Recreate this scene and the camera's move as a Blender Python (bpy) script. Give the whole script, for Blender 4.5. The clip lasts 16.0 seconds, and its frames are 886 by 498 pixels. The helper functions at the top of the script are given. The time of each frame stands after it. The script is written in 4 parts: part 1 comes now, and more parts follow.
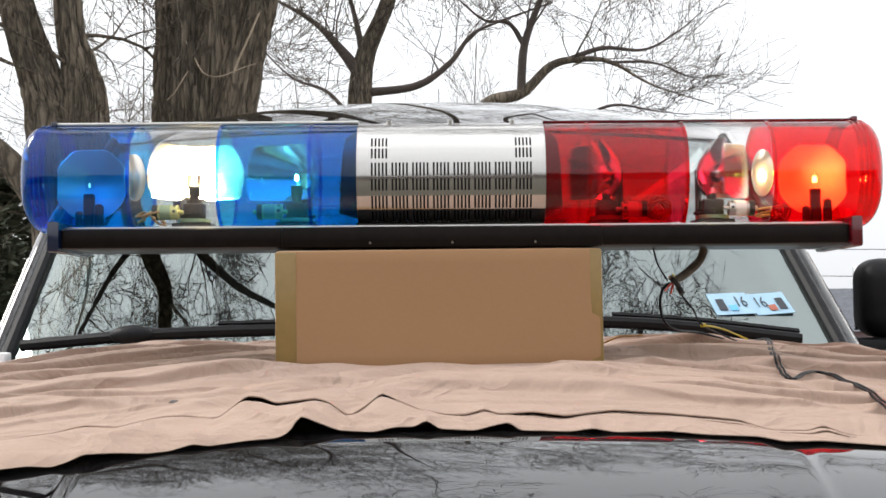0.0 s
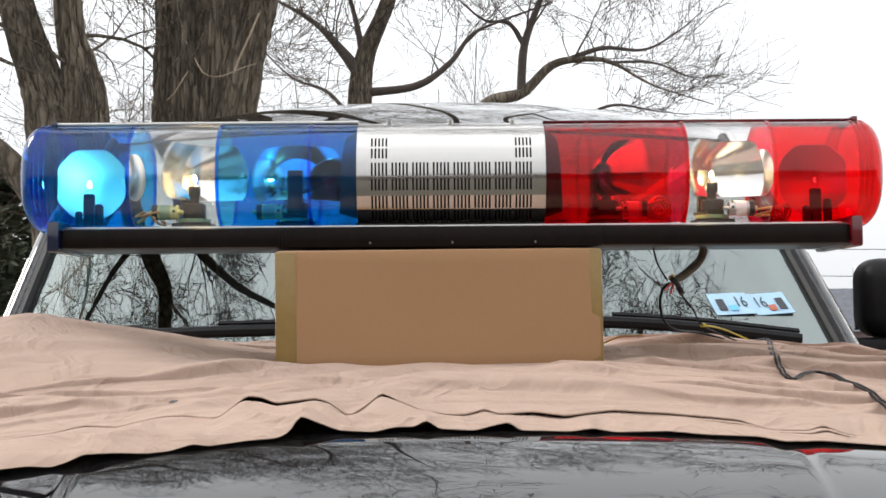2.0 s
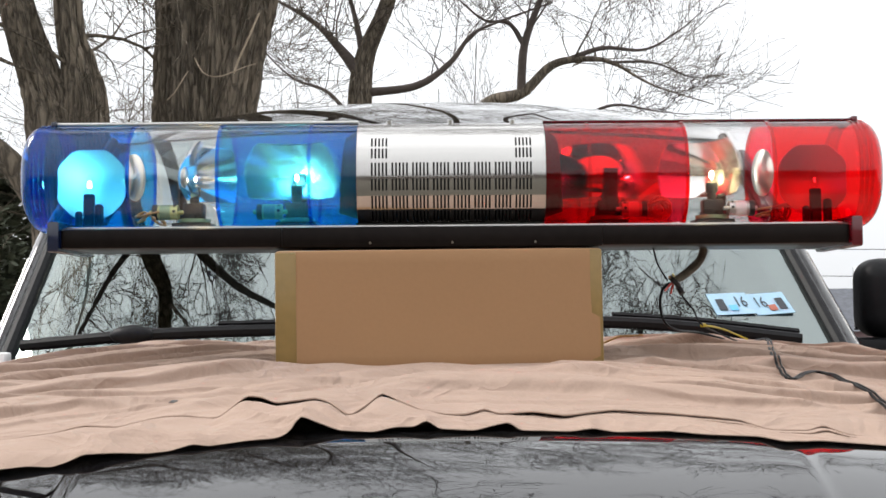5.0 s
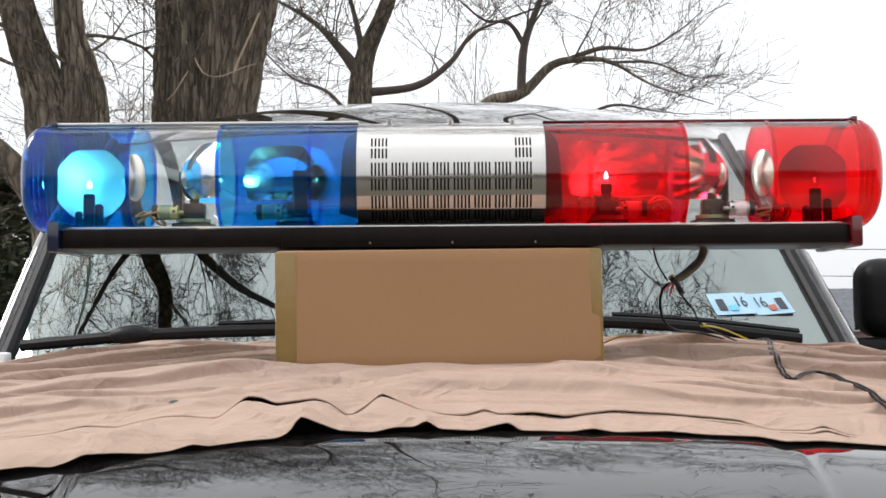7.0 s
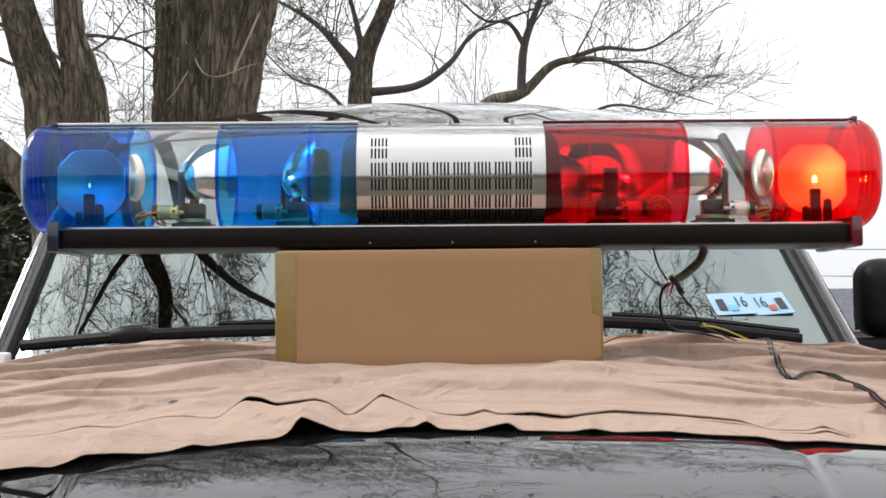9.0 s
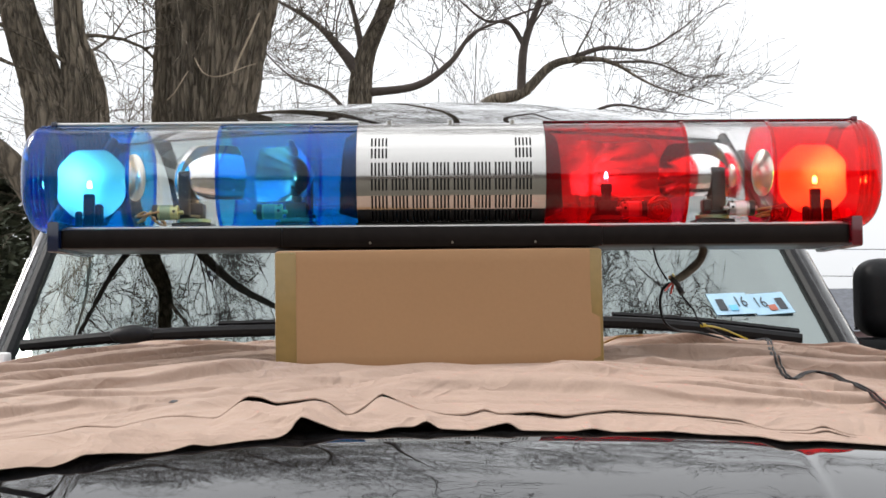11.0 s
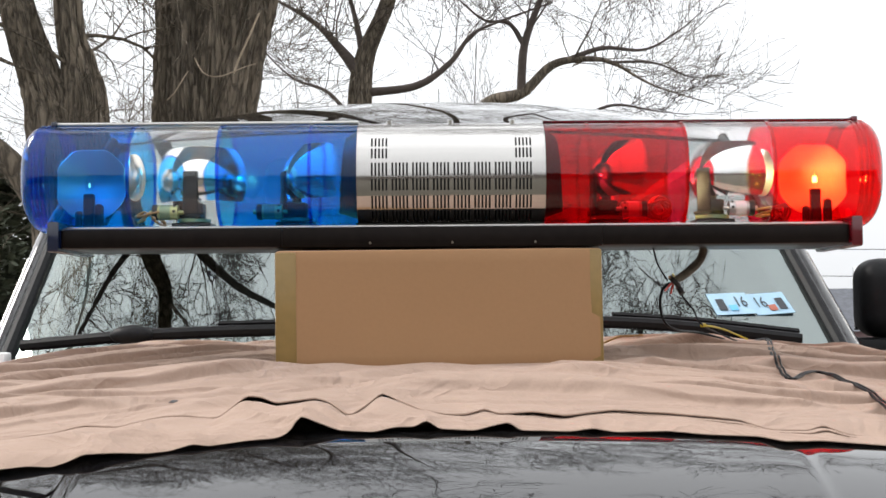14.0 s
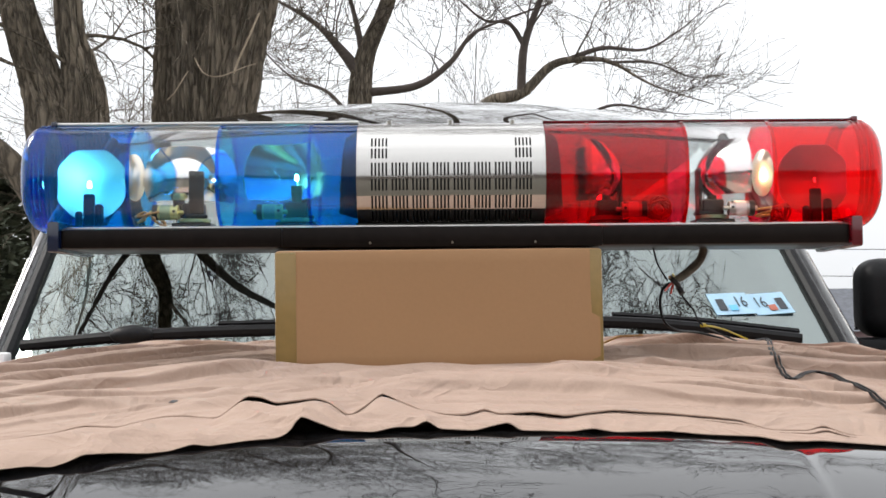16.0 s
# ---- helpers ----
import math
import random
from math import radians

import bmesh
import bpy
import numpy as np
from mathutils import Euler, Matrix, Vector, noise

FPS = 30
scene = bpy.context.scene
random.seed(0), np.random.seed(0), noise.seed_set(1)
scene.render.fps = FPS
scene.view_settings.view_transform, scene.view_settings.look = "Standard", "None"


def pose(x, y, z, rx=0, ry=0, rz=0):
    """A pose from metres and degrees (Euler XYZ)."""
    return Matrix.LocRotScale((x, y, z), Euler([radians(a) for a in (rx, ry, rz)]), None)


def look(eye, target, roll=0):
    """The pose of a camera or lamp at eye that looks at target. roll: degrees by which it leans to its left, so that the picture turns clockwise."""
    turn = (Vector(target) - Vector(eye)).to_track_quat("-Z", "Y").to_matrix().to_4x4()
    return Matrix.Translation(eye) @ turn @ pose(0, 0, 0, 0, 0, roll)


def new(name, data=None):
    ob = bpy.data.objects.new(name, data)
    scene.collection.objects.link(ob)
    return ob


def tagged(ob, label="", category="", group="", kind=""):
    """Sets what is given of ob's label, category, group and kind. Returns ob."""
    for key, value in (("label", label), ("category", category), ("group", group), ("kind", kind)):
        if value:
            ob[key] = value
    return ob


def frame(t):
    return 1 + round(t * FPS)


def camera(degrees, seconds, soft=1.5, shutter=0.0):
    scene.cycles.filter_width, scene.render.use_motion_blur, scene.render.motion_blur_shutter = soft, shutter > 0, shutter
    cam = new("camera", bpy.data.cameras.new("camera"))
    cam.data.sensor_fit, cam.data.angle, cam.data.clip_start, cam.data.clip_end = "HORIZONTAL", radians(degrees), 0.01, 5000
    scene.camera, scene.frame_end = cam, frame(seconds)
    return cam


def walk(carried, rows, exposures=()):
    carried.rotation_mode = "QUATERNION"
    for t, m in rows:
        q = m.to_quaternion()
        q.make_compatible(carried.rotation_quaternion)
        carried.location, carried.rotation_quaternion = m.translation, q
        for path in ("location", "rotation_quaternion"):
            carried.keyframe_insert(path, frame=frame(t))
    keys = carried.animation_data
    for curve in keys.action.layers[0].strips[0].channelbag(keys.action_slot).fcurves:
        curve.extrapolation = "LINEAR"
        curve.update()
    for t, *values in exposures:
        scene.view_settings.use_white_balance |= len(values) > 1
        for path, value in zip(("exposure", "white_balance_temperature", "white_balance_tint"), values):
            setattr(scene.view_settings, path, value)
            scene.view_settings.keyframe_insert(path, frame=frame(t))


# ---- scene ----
# ---- camera ----
cam = camera(40, 16.0, soft=1.6, shutter=0.4)
EYE = pose(0, 0, 1.2, 93.0, 0, 0) @ pose(0, 0, 0, 0, 0, -0.45)
walk(cam, [(0.0, EYE), (16.0, EYE)])

# ---- world and sun ----
world = bpy.data.worlds.new("overcast_sky")
scene.world = world
world.use_nodes = True
wn, wl = world.node_tree.nodes, world.node_tree.links
bg = wn["Background"]
sky = wn.new("ShaderNodeTexSky")
sky.sky_type = "NISHITA"
sky.sun_disc = False
sky.sun_elevation, sky.sun_rotation = radians(44), radians(-76)
sky.air_density, sky.dust_density, sky.ozone_density = 1.0, 6.0, 1.0
hsv = wn.new("ShaderNodeHueSaturation")
hsv.inputs["Saturation"].default_value = 0.12
wl.new(sky.outputs[0], hsv.inputs["Color"])
veil = wn.new("ShaderNodeMix")
veil.data_type = "RGBA"
veil.inputs["Factor"].default_value = 0.75
wl.new(hsv.outputs[0], veil.inputs["A"])
# overcast dome: three times as bright overhead as at the horizon
wtc, sep, grad, cloud = (wn.new("ShaderNode" + k) for k in ("TexCoord", "SeparateXYZ", "MapRange", "VectorMath"))
wl.new(wtc.outputs["Generated"], sep.inputs[0])
wl.new(sep.outputs["Z"], grad.inputs["Value"])
grad.inputs["To Min"].default_value, grad.inputs["To Max"].default_value = 10.8, 25.0
cloud.operation = "SCALE"
cloud.inputs[0].default_value = (0.98, 1.0, 1.03)
wl.new(grad.outputs[0], cloud.inputs["Scale"])
wl.new(cloud.outputs[0], veil.inputs["B"])
wl.new(veil.outputs["Result"], bg.inputs["Color"])
bg.inputs["Strength"].default_value = 0.11

sun = new("sun", bpy.data.lights.new("sun", "SUN"))
sun.data.energy, sun.data.angle, sun.data.color = 2.5, radians(22), (1.0, 0.96, 0.9)
sun.matrix_world = look((-8, 4, 9), (0, 2, 1))
scene.view_settings.exposure = 0.0

# ---- materials ----


def material(name, colour, rough=0.5, metal=0.0, grain=40.0, amount=0.15, bump=0.0, stain=3.0, coat=0.0, stretch=(1, 1, 1), emit=None, crumple=0.0, plates=0.0):
    """A surface with fine grain and broad stains."""
    m = bpy.data.materials.new(name)
    m.use_nodes = True
    n, l = m.node_tree.nodes, m.node_tree.links
    b = n["Principled BSDF"]
    b.inputs["Roughness"].default_value, b.inputs["Metallic"].default_value = rough, metal
    b.inputs["Coat Weight"].default_value = coat
    tc, mp = n.new("ShaderNodeTexCoord"), n.new("ShaderNodeMapping")
    mp.inputs["Scale"].default_value = stretch
    l.new(tc.outputs["Object"], mp.inputs["Vector"])
    fine, broad = n.new("ShaderNodeTexNoise"), n.new("ShaderNodeTexNoise")
    fine.inputs["Scale"].default_value, fine.inputs["Detail"].default_value = grain, 6
    broad.inputs["Scale"].default_value, broad.inputs["Detail"].default_value = stain, 3
    for t in (fine, broad):
        l.new(mp.outputs[0], t.inputs["Vector"])
    add = n.new("ShaderNodeMath")
    l.new(fine.outputs["Fac"], add.inputs[0])
    l.new(broad.outputs["Fac"], add.inputs[1])
    ramp = n.new("ShaderNodeMapRange")
    ramp.inputs["From Min"].default_value, ramp.inputs["From Max"].default_value = 0.6, 1.4
    ramp.inputs["To Min"].default_value, ramp.inputs["To Max"].default_value = 1 - amount, 1 + amount
    l.new(add.outputs[0], ramp.inputs["Value"])
    mul = n.new("ShaderNodeVectorMath")
    mul.operation = "SCALE"
    mul.inputs[0].default_value = colour
    l.new(ramp.outputs[0], mul.inputs["Scale"])
    l.new(mul.outputs[0], b.inputs["Base Color"])
    if bump:
        bp = n.new("ShaderNodeBump")
        bp.inputs["Strength"].default_value, bp.inputs["Distance"].default_value = bump, 0.01
        l.new(fine.outputs["Fac"], bp.inputs["Height"])
        l.new(bp.outputs[0], b.inputs["Normal"])
    if crumple:
        soft, ridge, cb = n.new("ShaderNodeTexNoise"), n.new("ShaderNodeMath"), n.new("ShaderNodeBump")
        soft.inputs["Scale"].default_value, soft.inputs["Detail"].default_value, soft.inputs["Distortion"].default_value = 11, 3, 0.8
        l.new(mp.outputs[0], soft.inputs["Vector"])
        ridge.operation = "PINGPONG"
        ridge.inputs[1].default_value = 0.5
        l.new(soft.outputs["Fac"], ridge.inputs[0])
        cb.inputs["Strength"].default_value, cb.inputs["Distance"].default_value = crumple, 0.03
        l.new(ridge.outputs[0], cb.inputs["Height"])
        if bump:
            l.new(bp.outputs[0], cb.inputs["Normal"])
        l.new(cb.outputs[0], b.inputs["Normal"])
    if plates:
        crack, groove, deep, pb = (n.new("ShaderNode" + k) for k in ("TexVoronoi", "MapRange", "VectorMath", "Bump"))
        warp, off = n.new("ShaderNodeVectorMath"), n.new("ShaderNodeVectorMath")
        warp.operation, off.operation, deep.operation = "SCALE", "ADD", "SCALE"
        l.new(fine.outputs["Color"], warp.inputs[0])
        warp.inputs["Scale"].default_value = 0.07
        l.new(mp.outputs[0], off.inputs[0])
        l.new(warp.outputs[0], off.inputs[1])
        crack.feature = "DISTANCE_TO_EDGE"
        crack.inputs["Scale"].default_value = plates
        l.new(off.outputs[0], crack.inputs["Vector"])
        l.new(crack.outputs["Distance"], groove.inputs["Value"])
        groove.inputs["From Max"].default_value = 0.2
        groove.inputs["To Min"].default_value, groove.inputs["To Max"].default_value = 0.5, 1.12
        l.new(mul.outputs[0], deep.inputs[0])
        l.new(groove.outputs[0], deep.inputs["Scale"])
        l.new(deep.outputs[0], b.inputs["Base Color"])
        pb.inputs["Strength"].default_value, pb.inputs["Distance"].default_value = 0.9, 0.02
        l.new(groove.outputs[0], pb.inputs["Height"])
        l.new(bp.outputs[0], pb.inputs["Normal"])
        l.new(pb.outputs[0], b.inputs["Normal"])
    if emit:
        b.inputs["Emission Color"].default_value = (*emit[0], 1)
        b.inputs["Emission Strength"].default_value = emit[1]
    return m


def clear(name, colour, gloss=0.05, rough=0.02, haze=0.0, waves=0.0, edge=5.0):
    """Thin clear or tinted sheet: what lies behind shows through, the gloss follows Fresnel."""
    m = bpy.data.materials.new(name)
    m.use_nodes = True
    n, l = m.node_tree.nodes, m.node_tree.links
    n.remove(n["Principled BSDF"])
    t, g, mx, lw = (n.new("ShaderNode" + k) for k in ("BsdfTransparent", "BsdfGlossy", "MixShader", "LayerWeight"))
    t.inputs[0].default_value = (*colour, 1)
    g.inputs["Roughness"].default_value = rough
    lw.inputs["Blend"].default_value = 0.5
    five, fr = n.new("ShaderNodeMath"), n.new("ShaderNodeMath")
    five.operation, fr.operation = "POWER", "MULTIPLY_ADD"
    five.inputs[1].default_value, fr.inputs[1].default_value, fr.inputs[2].default_value = edge, 1 - gloss, gloss
    l.new(lw.outputs["Facing"], five.inputs[0])
    l.new(five.outputs[0], fr.inputs[0])
    body = t
    if haze:
        d, mh = n.new("ShaderNodeBsdfTranslucent"), n.new("ShaderNodeMixShader")
        d.inputs[0].default_value = (*colour, 1)
        mh.inputs[0].default_value = haze
        l.new(t.outputs[0], mh.inputs[1])
        l.new(d.outputs[0], mh.inputs[2])
        body = mh
    if waves:
        tc, no, bp = n.new("ShaderNodeTexCoord"), n.new("ShaderNodeTexNoise"), n.new("ShaderNodeBump")
        no.inputs["Scale"].default_value = 25
        bp.inputs["Strength"].default_value, bp.inputs["Distance"].default_value = waves, 0.01
        l.new(tc.outputs["Object"], no.inputs["Vector"])
        l.new(no.outputs["Fac"], bp.inputs["Height"])
        l.new(bp.outputs[0], g.inputs["Normal"])
    l.new(fr.outputs[0], mx.inputs[0])
    l.new(body.outputs[0], mx.inputs[1])
    l.new(g.outputs[0], mx.inputs[2])
    l.new(mx.outputs[0], n["Material Output"].inputs["Surface"])
    return m


PAINT = material("black_car_paint", (0.006, 0.006, 0.007), 0.015, 0, 60, 0.3, 0, 4, coat=0.6)
TRIM = material("black_trim_rubber", (0.008, 0.008, 0.009), 0.45, 0, 90, 0.3, 0.1)
PLASTIC = material("black_bar_base", (0.009, 0.0068, 0.006), 0.3, 0, 60, 0.4, 0.02)
TRIM.node_tree.nodes["Principled BSDF"].inputs["Specular IOR Level"].default_value = 0.15
PLASTIC.node_tree.nodes["Principled BSDF"].inputs["Specular IOR Level"].default_value = 0.07
GREYTRIM = material("grey_dark_cabin", (0.03, 0.03, 0.032), 0.7, 0, 30, 0.3)
for socket, value in (("Coat Weight", 1.0), ("Coat IOR", 1.5), ("Coat Roughness", 0.01), ("IOR", 1.5)):
    PAINT.node_tree.nodes["Principled BSDF"].inputs[socket].default_value = value
GLASS = clear("windscreen_glass", (0.6, 0.68, 0.66), 0.21, 0.0)
GLASS.node_tree.nodes["Glossy BSDF"].inputs["Color"].default_value = (0.9, 1.0, 0.98, 1)
BLUE = clear("blue_lens_plastic", (0.05, 0.46, 0.93), 0.045, 0.02, 0.04, 0.015, 4.0)
RED = clear("red_lens_plastic", (0.9, 0.016, 0.045), 0.045, 0.02, 0.03, 0.015, 4.0)
CLEAR = clear("clear_lens_plastic", (0.95, 0.95, 0.95), 0.075, 0.02, 0.006, 0.015, 3.2)
BLUERIM = material("blue_solid_plastic", (0.002, 0.007, 0.03), 0.25, 0, 40, 0.2, 0, coat=0.5)
REDRIM = material("red_solid_plastic", (0.08, 0.002, 0.006), 0.25, 0, 40, 0.2, 0, coat=0.5)
CHROME = material("polished_steel_panel", (0.54, 0.525, 0.505), 0.13, 1.0, 90, 0.05, 0.01, 5, stretch=(0.05, 1, 1))
STEEL = material("brushed_metal", (0.55, 0.54, 0.52), 0.3, 1.0, 120, 0.15, 0.05)
MIRROR = material("silvered_reflector", (0.88, 0.88, 0.87), 0.115, 1.0, 40, 0.04, 0.02)
SATIN = material("satin_reflector", (0.85, 0.86, 0.86), 0.38, 1.0, 40, 0.04, 0.02)
BRASS = material("motor_can", (0.5, 0.5, 0.22), 0.35, 0.5, 80, 0.2, 0.05)
CARD = material("tan_cardboard", (0.305, 0.168, 0.078), 0.75, 0, 180, 0.04, 0.02, 4)
TAPE = material("yellowed_packing_tape", (0.225, 0.145, 0.045), 0.35, 0, 70, 0.12, 0.05, 9)
CLOTH = material("tan_cotton_drop_cloth", (0.33, 0.236, 0.186), 0.95, 0, 320, 0.07, 0.08, 5, crumple=0.7)
BARK = material("grey_brown_bark", (0.2, 0.165, 0.125), 0.95, 0, 22, 0.5, 0.8, 1.6, stretch=(1, 1, 0.22), plates=17.0)
TWIG = material("bare_twig_bark", (0.1, 0.08, 0.07), 0.9, 0, 30, 0.3, 0.3)
NEEDLE = material("evergreen_needles", (0.105, 0.12, 0.08), 0.8, 0, 8, 0.5)
LAWN = material("winter_lawn", (0.075, 0.066, 0.05), 0.95, 0, 12, 0.4, 0.6, 0.4)
ROOFING = material("grey_roof_shingles", (0.09, 0.095, 0.11), 0.9, 0, 6, 0.25)
SIDING = material("pale_pink_siding", (0.36, 0.25, 0.26), 0.8, 0, 6, 0.1)
TYRE = material("tyre_rubber", (0.02, 0.02, 0.02), 0.85, 0, 40, 0.3, 0.3)
WIRE = material("black_wire", (0.012, 0.012, 0.012), 0.4, 0, 60, 0.3)
SLEEVE = material("grey_brown_cable_sleeve", (0.12, 0.1, 0.075), 0.6, 0, 120, 0.4, 0.3)
YELLOW = material("yellow_wire", (0.6, 0.45, 0.03), 0.4)
REDWIRE = material("red_wire", (0.5, 0.05, 0.03), 0.4)
ORANGE = material("tan_copper_wire", (0.4, 0.2, 0.06), 0.4)
WHITE = material("white_paper_and_highlight", (0.8, 0.8, 0.8), 0.7)
GLOW = material("glowing_filament", (1, 0.85, 0.6), 0.5, emit=((1.0, 0.75, 0.38), 1700.0))
GLOWEND = material("glowing_flash_filament", (1, 0.85, 0.6), 0.5, emit=((1.0, 0.82, 0.5), 105.0))
AMBEREND = material("glowing_amber_filament", (1, 0.85, 0.6), 0.5, emit=((1.0, 1.0, 0.06), 400.0))
EMBER = material("fading_filament", (1, 0.85, 0.6), 0.5, emit=((1.0, 0.6, 0.3), 6.0))
BULBGLASS = clear("bulb_glass", (0.97, 0.97, 0.97), 0.04, 0.02)

PINK = material("sticker_blue", (0.12, 0.45, 0.75), 0.5)
INK = material("dark_ink", (0.03, 0.035, 0.045), 0.6)
STICKER = material("pale_sticker", (0.33, 0.52, 0.66), 0.5, 0, 60, 0.1)
BRICKRED = material("rust_sticker_print", (0.35, 0.1, 0.06), 0.5)
SOCKET = material("black_socket", (0.01, 0.01, 0.01), 0.5)
GEAR = material("greenish_gear_disc", (0.25, 0.33, 0.2), 0.4, 0.3)
PALEWOOD = material("pale_split_wood", (0.42, 0.34, 0.25), 0.8, 0, 30, 0.2)
GOLD = material("gilt_mirror", (0.9, 0.84, 0.74), 0.3, 1.0, 30, 0.08, 0.05)

# ---- building helpers ----
ORIGIN = {}


def thing(name, at, label, category, group="", kind=""):
    """An Empty at the base of a thing."""
    ob = new(name)
    ob.location = at
    ob.empty_display_size = 0.05
    ORIGIN[ob] = Vector(at)
    return tagged(ob, label, category, group, kind)


def part(name, bm, mat, parent=None, label="", at=None, smooth=True):
    """Links a bmesh in world places as one mesh, under a thing or a part."""
    base = Vector(at) if at is not None else (ORIGIN[parent] if parent else Vector())
    bmesh.ops.recalc_face_normals(bm, faces=bm.faces[:])
    bm.transform(Matrix.Translation(-base))
    me = bpy.data.meshes.new(name)
    bm.to_mesh(me)
    bm.free()
    return link(name, me, mat, parent, label, base, smooth)


def link(name, me, mat, parent, label, base, smooth=True):
    if mat.name not in me.materials:
        me.materials.append(mat)
    if smooth:
        me.shade_smooth()
        me.set_sharp_from_angle(angle=radians(38))
    ob = new(name, me)
    ORIGIN[ob] = base
    if parent:
        ob.parent = parent
        ob.location = base - ORIGIN[parent]
    else:
        ob.location = base
    if label:
        ob["label"] = label
    return ob


def box(x0, x1, y0, y1, z0, z1, bevel=0.0, bm=None, turn=None, rounds=2):
    """A bevelled box; turn is a matrix about its centre."""
    bm = bm or bmesh.new()
    c = Vector(((x0 + x1) / 2, (y0 + y1) / 2, (z0 + z1) / 2))
    m = Matrix.Translation(c) @ (turn or Matrix()) @ Matrix.Diagonal((x1 - x0, y1 - y0, z1 - z0, 1))
    made = bmesh.ops.create_cube(bm, size=1, matrix=m)["verts"]
    if bevel:
        edges = list({e for v in made for e in v.link_edges})
        bmesh.ops.bevel(bm, geom=edges, offset=bevel, segments=rounds, profile=0.5, affect="EDGES")
    return bm


def rod(a, b, r0, r1=None, sides=16, bm=None, caps=True):
    """A round, tapering rod from a to b."""
    bm = bm or bmesh.new()
    a, b = Vector(a), Vector(b)
    m = Matrix.Translation((a + b) / 2) @ (b - a).to_track_quat("Z", "Y").to_matrix().to_4x4()
    bmesh.ops.create_cone(bm, cap_ends=caps, segments=sides, radius1=r0, radius2=r0 if r1 is None else r1, depth=(b - a).length, matrix=m)
    return bm


def smooth_path(points, n=6):
    """A Catmull-Rom line through a few points."""
    p = [Vector(q) for q in points]
    p = [2 * p[0] - p[1]] + p + [2 * p[-1] - p[-2]]
    out = []
    for i in range(1, len(p) - 2):
        for k in range(n):
            t = k / n
            a, b, c, d = p[i - 1:i + 3]
            out.append(0.5 * (2 * b + (c - a) * t + (2 * a - 5 * b + 4 * c - d) * t * t + (3 * b - a - 3 * c + d) * t ** 3))
    return out + [p[-2]]


def tube(verts, faces, line, radii, sides=6):
    """Adds a tube along a line to lists of corners and faces."""
    base = len(verts)
    up = Vector((0.13, 0.21, 0.97))
    for i, p in enumerate(line):
        d = (line[min(i + 1, len(line) - 1)] - line[max(i - 1, 0)]).normalized()
        s = d.cross(up)
        s = s.normalized() if s.length > 0.05 else d.cross(Vector((1, 0, 0))).normalized()
        u = d.cross(s)
        for k in range(sides):
            a = 2 * math.pi * k / sides
            verts.append(p + (s * math.cos(a) + u * math.sin(a)) * radii[i])
    for i in range(len(line) - 1):
        for k in range(sides):
            a, b = base + i * sides + k, base + i * sides + (k + 1) % sides
            faces.append((a, b, b + sides, a + sides))
    faces.append(tuple(range(base, base + sides)))
    n = base + (len(line) - 1) * sides
    faces.append(tuple(range(n + sides - 1, n - 1, -1)))


def solid(name, verts, faces, mat, parent=None, label="", at=None):
    """One mesh object from computed corners and faces."""
    base = Vector(at) if at is not None else (ORIGIN[parent] if parent else Vector())
    me = bpy.data.meshes.new(name)
    me.from_pydata([tuple(v - base) for v in verts], [], faces)
    me.update()
    return link(name, me, mat, parent, label, base)


def cable(name, points, r, mat, parent=None, label="", n=6, sides=8):
    v, f = [], []
    line = smooth_path(points, n)
    tube(v, f, line, [r] * len(line), sides)
    return solid(name, v, f, mat, parent, label)


def sheet(fn, nu, nv, thick=0.0):
    """A grid mesh over u, v in 0..1; fn gives the place; thick hangs a second skin below along the normals."""
    bm = bmesh.new()
    g = [[bm.verts.new(fn(i / nu, j / nv)) for j in range(nv + 1)] for i in range(nu + 1)]
    for i in range(nu):
        for j in range(nv):
            bm.faces.new((g[i][j], g[i + 1][j], g[i + 1][j + 1], g[i][j + 1]))
    if thick:
        bmesh.ops.recalc_face_normals(bm, faces=bm.faces[:])
        bmesh.ops.solidify(bm, geom=bm.faces[:], thickness=thick)
    return bm

# ---- ground ----
def ground_z(y):
    """Level round the vehicle, falling gently beyond the trees."""
    return -0.075 * min(36.0, max(0.0, y - 15))


def ground_place(u, v):
    x, y = (math.copysign(abs(2 * k - 1) ** 2.2 * 450, 2 * k - 1) for k in (u, v))
    return Vector((x, y + 8, ground_z(y + 8)))


tagged(part("ground", sheet(ground_place, 60, 80), LAWN), "brown winter lawn around the parked vehicle", "ground", kind="structure")


# ---- the parked vehicle ----
def hood_z(x, y):
    """Height of the bonnet: nearly level at the windscreen, rolling down to the nose, with a crease along each side of the raised middle."""
    s = 2.1 - y
    crease = min(1.0, max(0.0, (abs(x) - 0.27) / 0.07))
    beyond = min(1.0, max(0.0, (abs(x) - 0.34) / 0.012))
    f = max(0.0, 1.228 - 0.024 * crease * crease + 0.008 * beyond - y)
    g = min(f, 0.05)
    roll = 2.0 * g * g + 4.0 * g * (f - g) + 1.1 * (f - g) ** 2
    return 1.143 - roll - (math.tan(radians(1)) * s + 0.0582 * s * s) - 0.06 * x * x - 0.25 * max(0, abs(x) - 0.62) ** 2 - 0.002 * crease * crease


